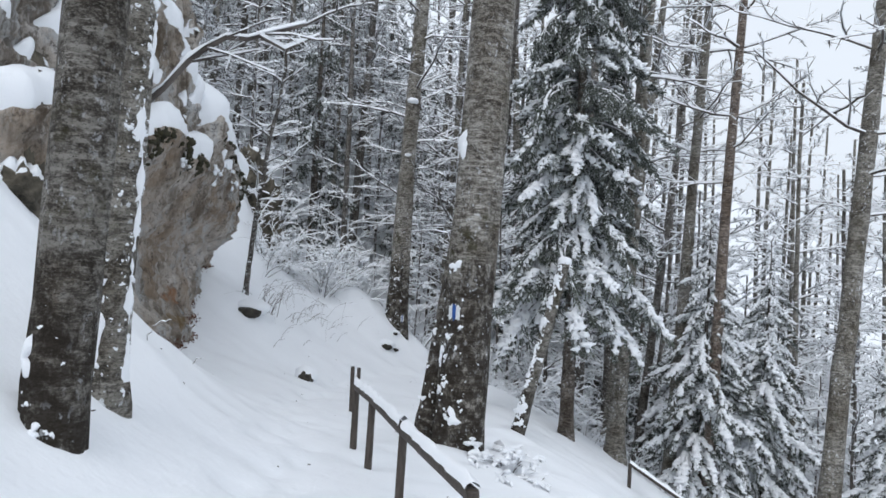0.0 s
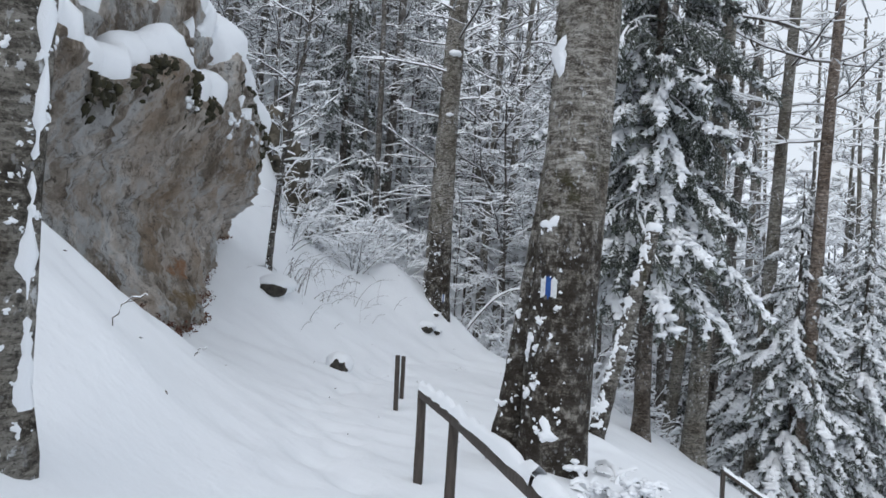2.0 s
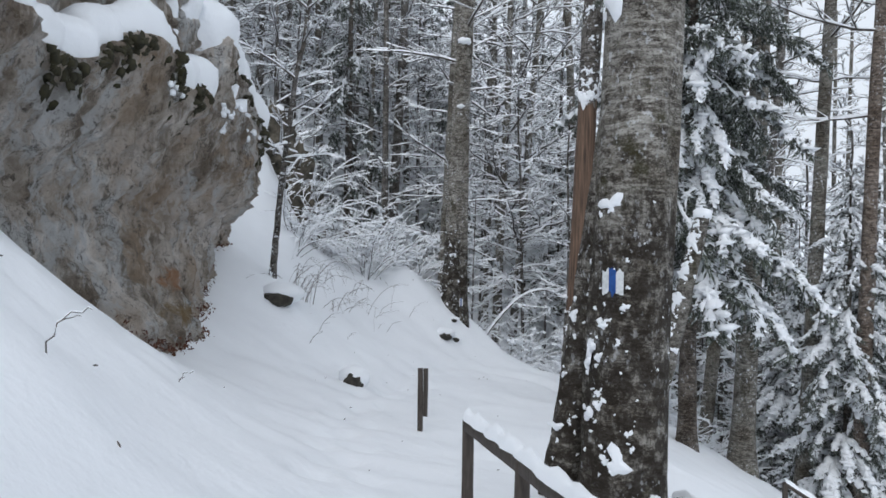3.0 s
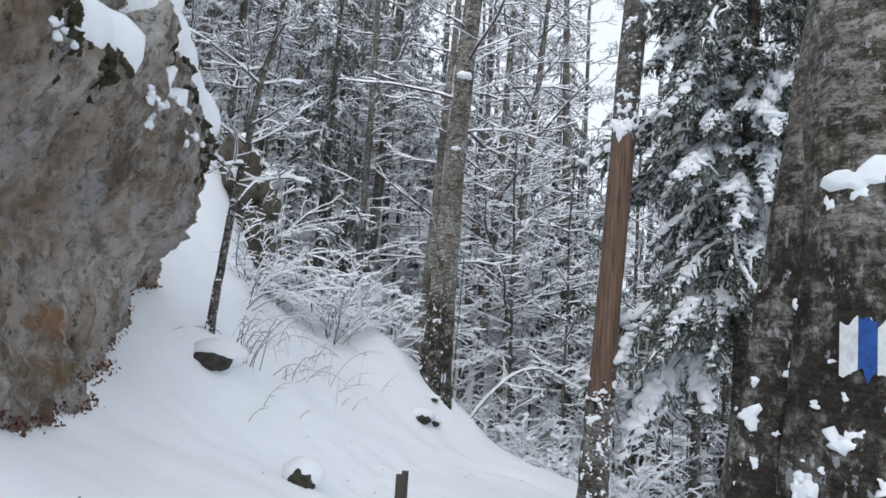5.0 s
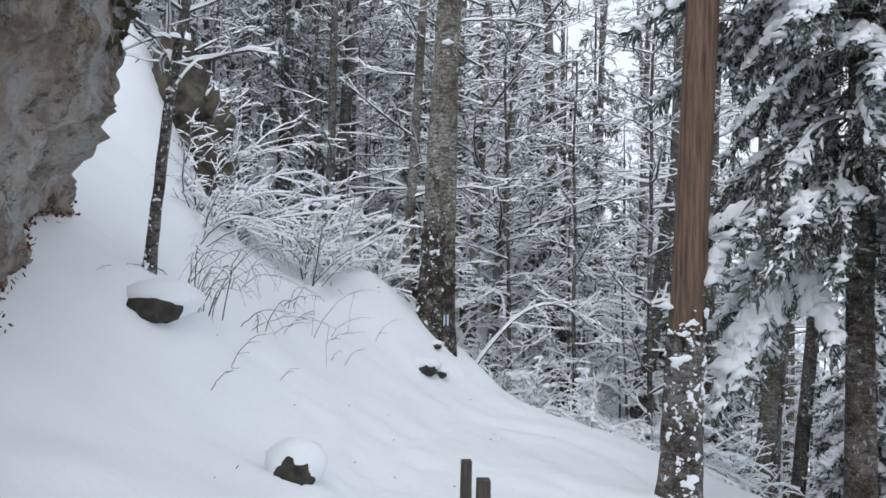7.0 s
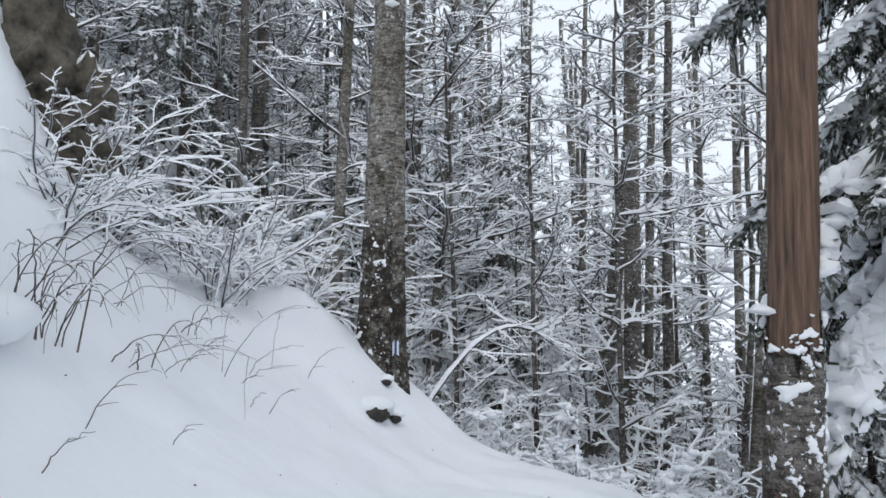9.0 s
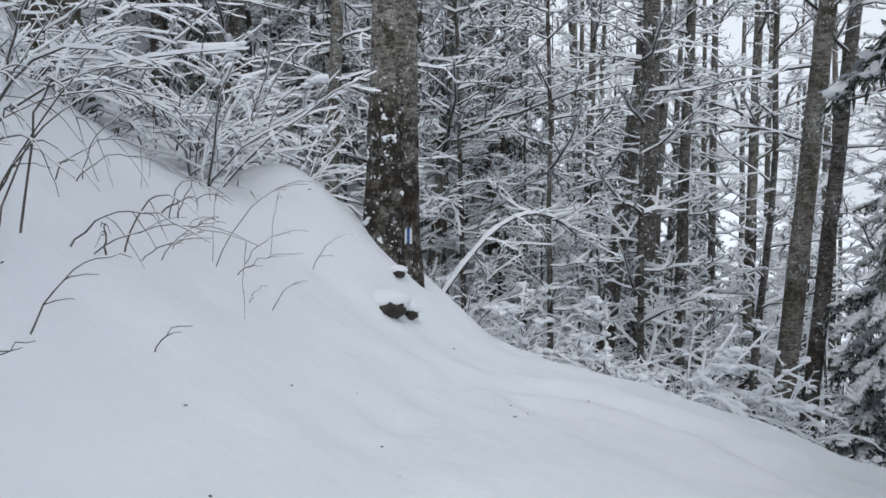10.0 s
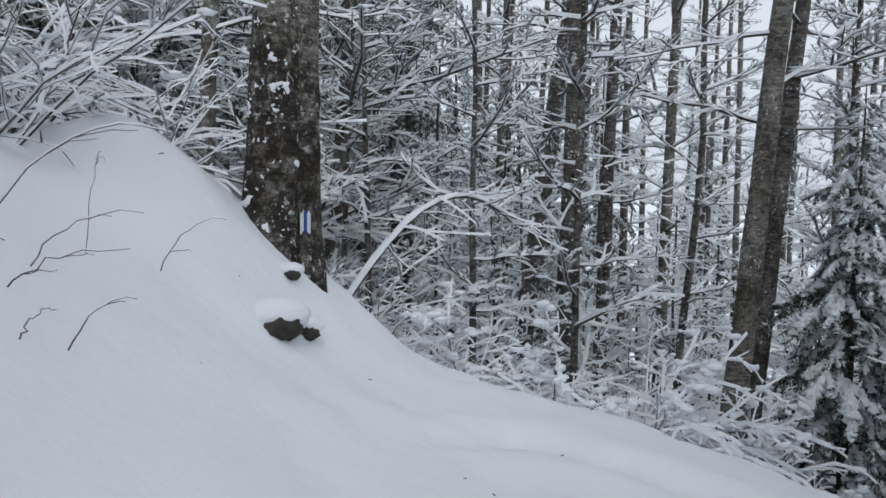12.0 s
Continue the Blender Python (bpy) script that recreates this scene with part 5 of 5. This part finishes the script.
for x, y, seed, hh, ln in ((1.55, 20.6, 341, 1.3, (0.2, 0)), (2.2, 20.1, 342, 1.6, (0.5, 0)), (2.5, 20.5, 343, 1.7, (0.4, 0.1)), (2.9, 20.7, 344, 1.8, (0.3, 0)), (0.9, 21.3, 345, 1.3, (0.2, 0)), (4.3, 19.6, 346, 1.1, (0.3, 0)),
                         (-2.6, 21.4, 347, 1.9, (0.2, 0)), (-3.3, 20.6, 348, 2.0, (0.3, 0)), (-4.4, 19.4, 349, 1.8, (0.3, 0)), (0.66, 7.6, 350, 0.6, (0.1, -0.1)), (0.85, 8.0, 351, 0.6, (0.1, 0.0))):
    clumpy_shrub(x, y, seed, hh, ln)



def litter():
    """Bits of bark and twig lying on the snow."""
    rng = np.random.default_rng(360)
    b = Build()
    for q in range(60):
        y = rng.uniform(3, 20)
        x = float(np.interp(y, PATH_Y, PATH_X)) + rng.normal(-0.3, 0.9)
        z = ground_at(x, y) + 0.01
        a, ln = rng.uniform(0, 6.28), rng.uniform(0.006, 0.022)
        p = np.array([x, y, z])
        d = np.array([math.cos(a), math.sin(a), rng.uniform(-0.2, 0.6)]) * ln
        tube(b, [p - d, p, p + d], [0.003, 0.005, 0.002], 4)
    ob = new("twig_litter", b.mesh("twig_litter", TWIG))
    tagged(ob, "tiny bits of bark and twig scattered on the snow", "litter", kind="stuff")


litter()


# ---- the forest beyond ----
def scatter(templates, spots, seed, lo=0.8, hi=1.15):
    rng = np.random.default_rng(seed)
    for n, (x, y) in enumerate(spots):
        t = templates[n % len(templates)]
        s = rng.uniform(lo, hi)
        z = ground_at(x, y) - 0.1
        if n < len(templates):
            t.location, t.rotation_euler, t.scale = (x, y, z), (0, 0, rng.uniform(0, 6.28)), (s, s, s)
        else:
            o = copy_thing(t, pose(x, y, z, 0, 0, rng.uniform(0, 360)))
            o.scale = (s, s, s)


def spots(count, seed, keep, lo, hi, gap):
    rng = np.random.default_rng(seed)
    out = []
    for _ in range(count * 40):
        x, y = rng.uniform(lo[0], hi[0]), rng.uniform(lo[1], hi[1])
        if keep(x, y) and all((x - a) ** 2 + (y - c) ** 2 > gap * gap for a, c in out):
            out.append((x, y))
            if len(out) == count:
                break
    return out


beeches = [bare_tree("beech_tree", (0, 0, 0), "leafless beech in the snowy forest, twigs white with snow", 16 + q, 0.12 + 0.025 * q, (0.02 + 0.01 * q, 0.01), 400 + q, limbs=34, first=0.12 + 0.04 * (q % 3), reach=2.7, twigs=9, bark=BARK_DARK if q % 2 else BARK, group="forest beeches", snow_lumps=0, k=9, snow_h=0.042, snow_w=0.019)[0] for q in range(5)]
saplings = [bare_tree("young_beech", (0, 0, 0), "young leafless tree with fine twigs white with snow", 6 + 1.5 * q, 0.035 + 0.01 * q, (0.02, 0.01), 420 + q, limbs=30, first=0.06, reach=1.9, bark=BARK_DARK, group="young forest trees", k=6, twigs=8, snow_h=0.042, snow_w=0.017)[0] for q in range(4)]
darks = [spruce("spruce", (0, 0, 0), "dark spruce dusted with snow deep in the forest", 13 + 3 * q, 2.1 + 0.3 * q, 440 + q, bottom=0.05, r=0.16, count=58, group="forest spruces", column=0.7, fronds=FAR_FRONDS) for q in range(2)]

talls = [bare_tree("beech_tree", (0, 0, 0), "tall leafless beech far off, its crown white with snow", 23 + 2 * q, 0.17, (0.03, 0.0), 460 + q, limbs=32, first=0.15, reach=3.6, bark=BARK, group="tall forest beeches", k=8, twigs=9, snow_h=0.06, snow_w=0.024)[0] for q in range(3)]
poles = [bare_tree("beech_pole", (0, 0, 0), "slim dark bare trunk standing in the dense forest", 17 + 2 * q, 0.085 + 0.03 * q, (0.03, 0.0), 480 + q, limbs=18, first=0.16, reach=2.4, bark=BARK_DARK, group="slim forest trunks", snow_lumps=40, lump_to=7.0, k=9, twigs=8, snow_w=0.018)[0] for q in range(3)]
clear = lambda x, y: not (-4.5 < x < 3.5 and y < 22.5) and -0.72 * y - 1.5 < x < max(0.68 * y + 2, 1.35 * (y - 13))
scatter(beeches, spots(40, 1, lambda x, y: clear(x, y) and (x < -5.5 or y > 26 and x < 4 or y > 36) and not (x < -3.8 and y < 16.5), (-26, 8), (30, 50), 2.2), 2)
scatter(talls, spots(26, 11, lambda x, y: clear(x, y) and x > 0.55 * (y - 24) and y > 24 - 0.5 * (x - 10), (5, 16), (46, 56), 2.1), 12)
scatter(saplings, spots(125, 3, lambda x, y: clear(x, y) and (y > 23.5 and x < 14 or (x > 6.5 and 19 < y)), (-12, 19), (30, 44), 1.3), 4)
scatter(darks, spots(28, 5, lambda x, y: clear(x, y) and y > 28 + abs(x + 2) * 0.25, (-20, 28), (16, 48), 2.2), 6)
for n, (x, y) in enumerate(spots(12, 21, lambda x, y: x < 6, (-16, 29), (6, 46), 3.0)):
    copy_thing(talls[n % 3], pose(x, y, ground_at(x, y) - 0.1, 0, 0, n * 61))
scatter(poles, spots(16, 31, lambda x, y: clear(x, y) and x < 1 and y > 23.5 + max(0, x) * 0.6 and (x < -4.5 or y > 26), (-15, 21), (9, 42), 1.5), 32)
for n, (x, y) in enumerate(spots(16, 41, lambda x, y: 0.4 * y + 1 < x < 0.75 * y + 6, (9, 20), (34, 46), 2.2)):
    copy_thing((talls + beeches)[n % 8], pose(x, y, ground_at(x, y) - 0.1, 0, 0, n * 47))
# unseen trees added behind the start, to close the clearing and shape its light
for n, (x, y) in enumerate([(6, -5), (-6, -5), (-10, 1), (1, -11), (12, 3)]):
    copy_thing(beeches[n % 5], pose(x, y, ground_at(x, y) - 0.1, 0, 0, n * 77))
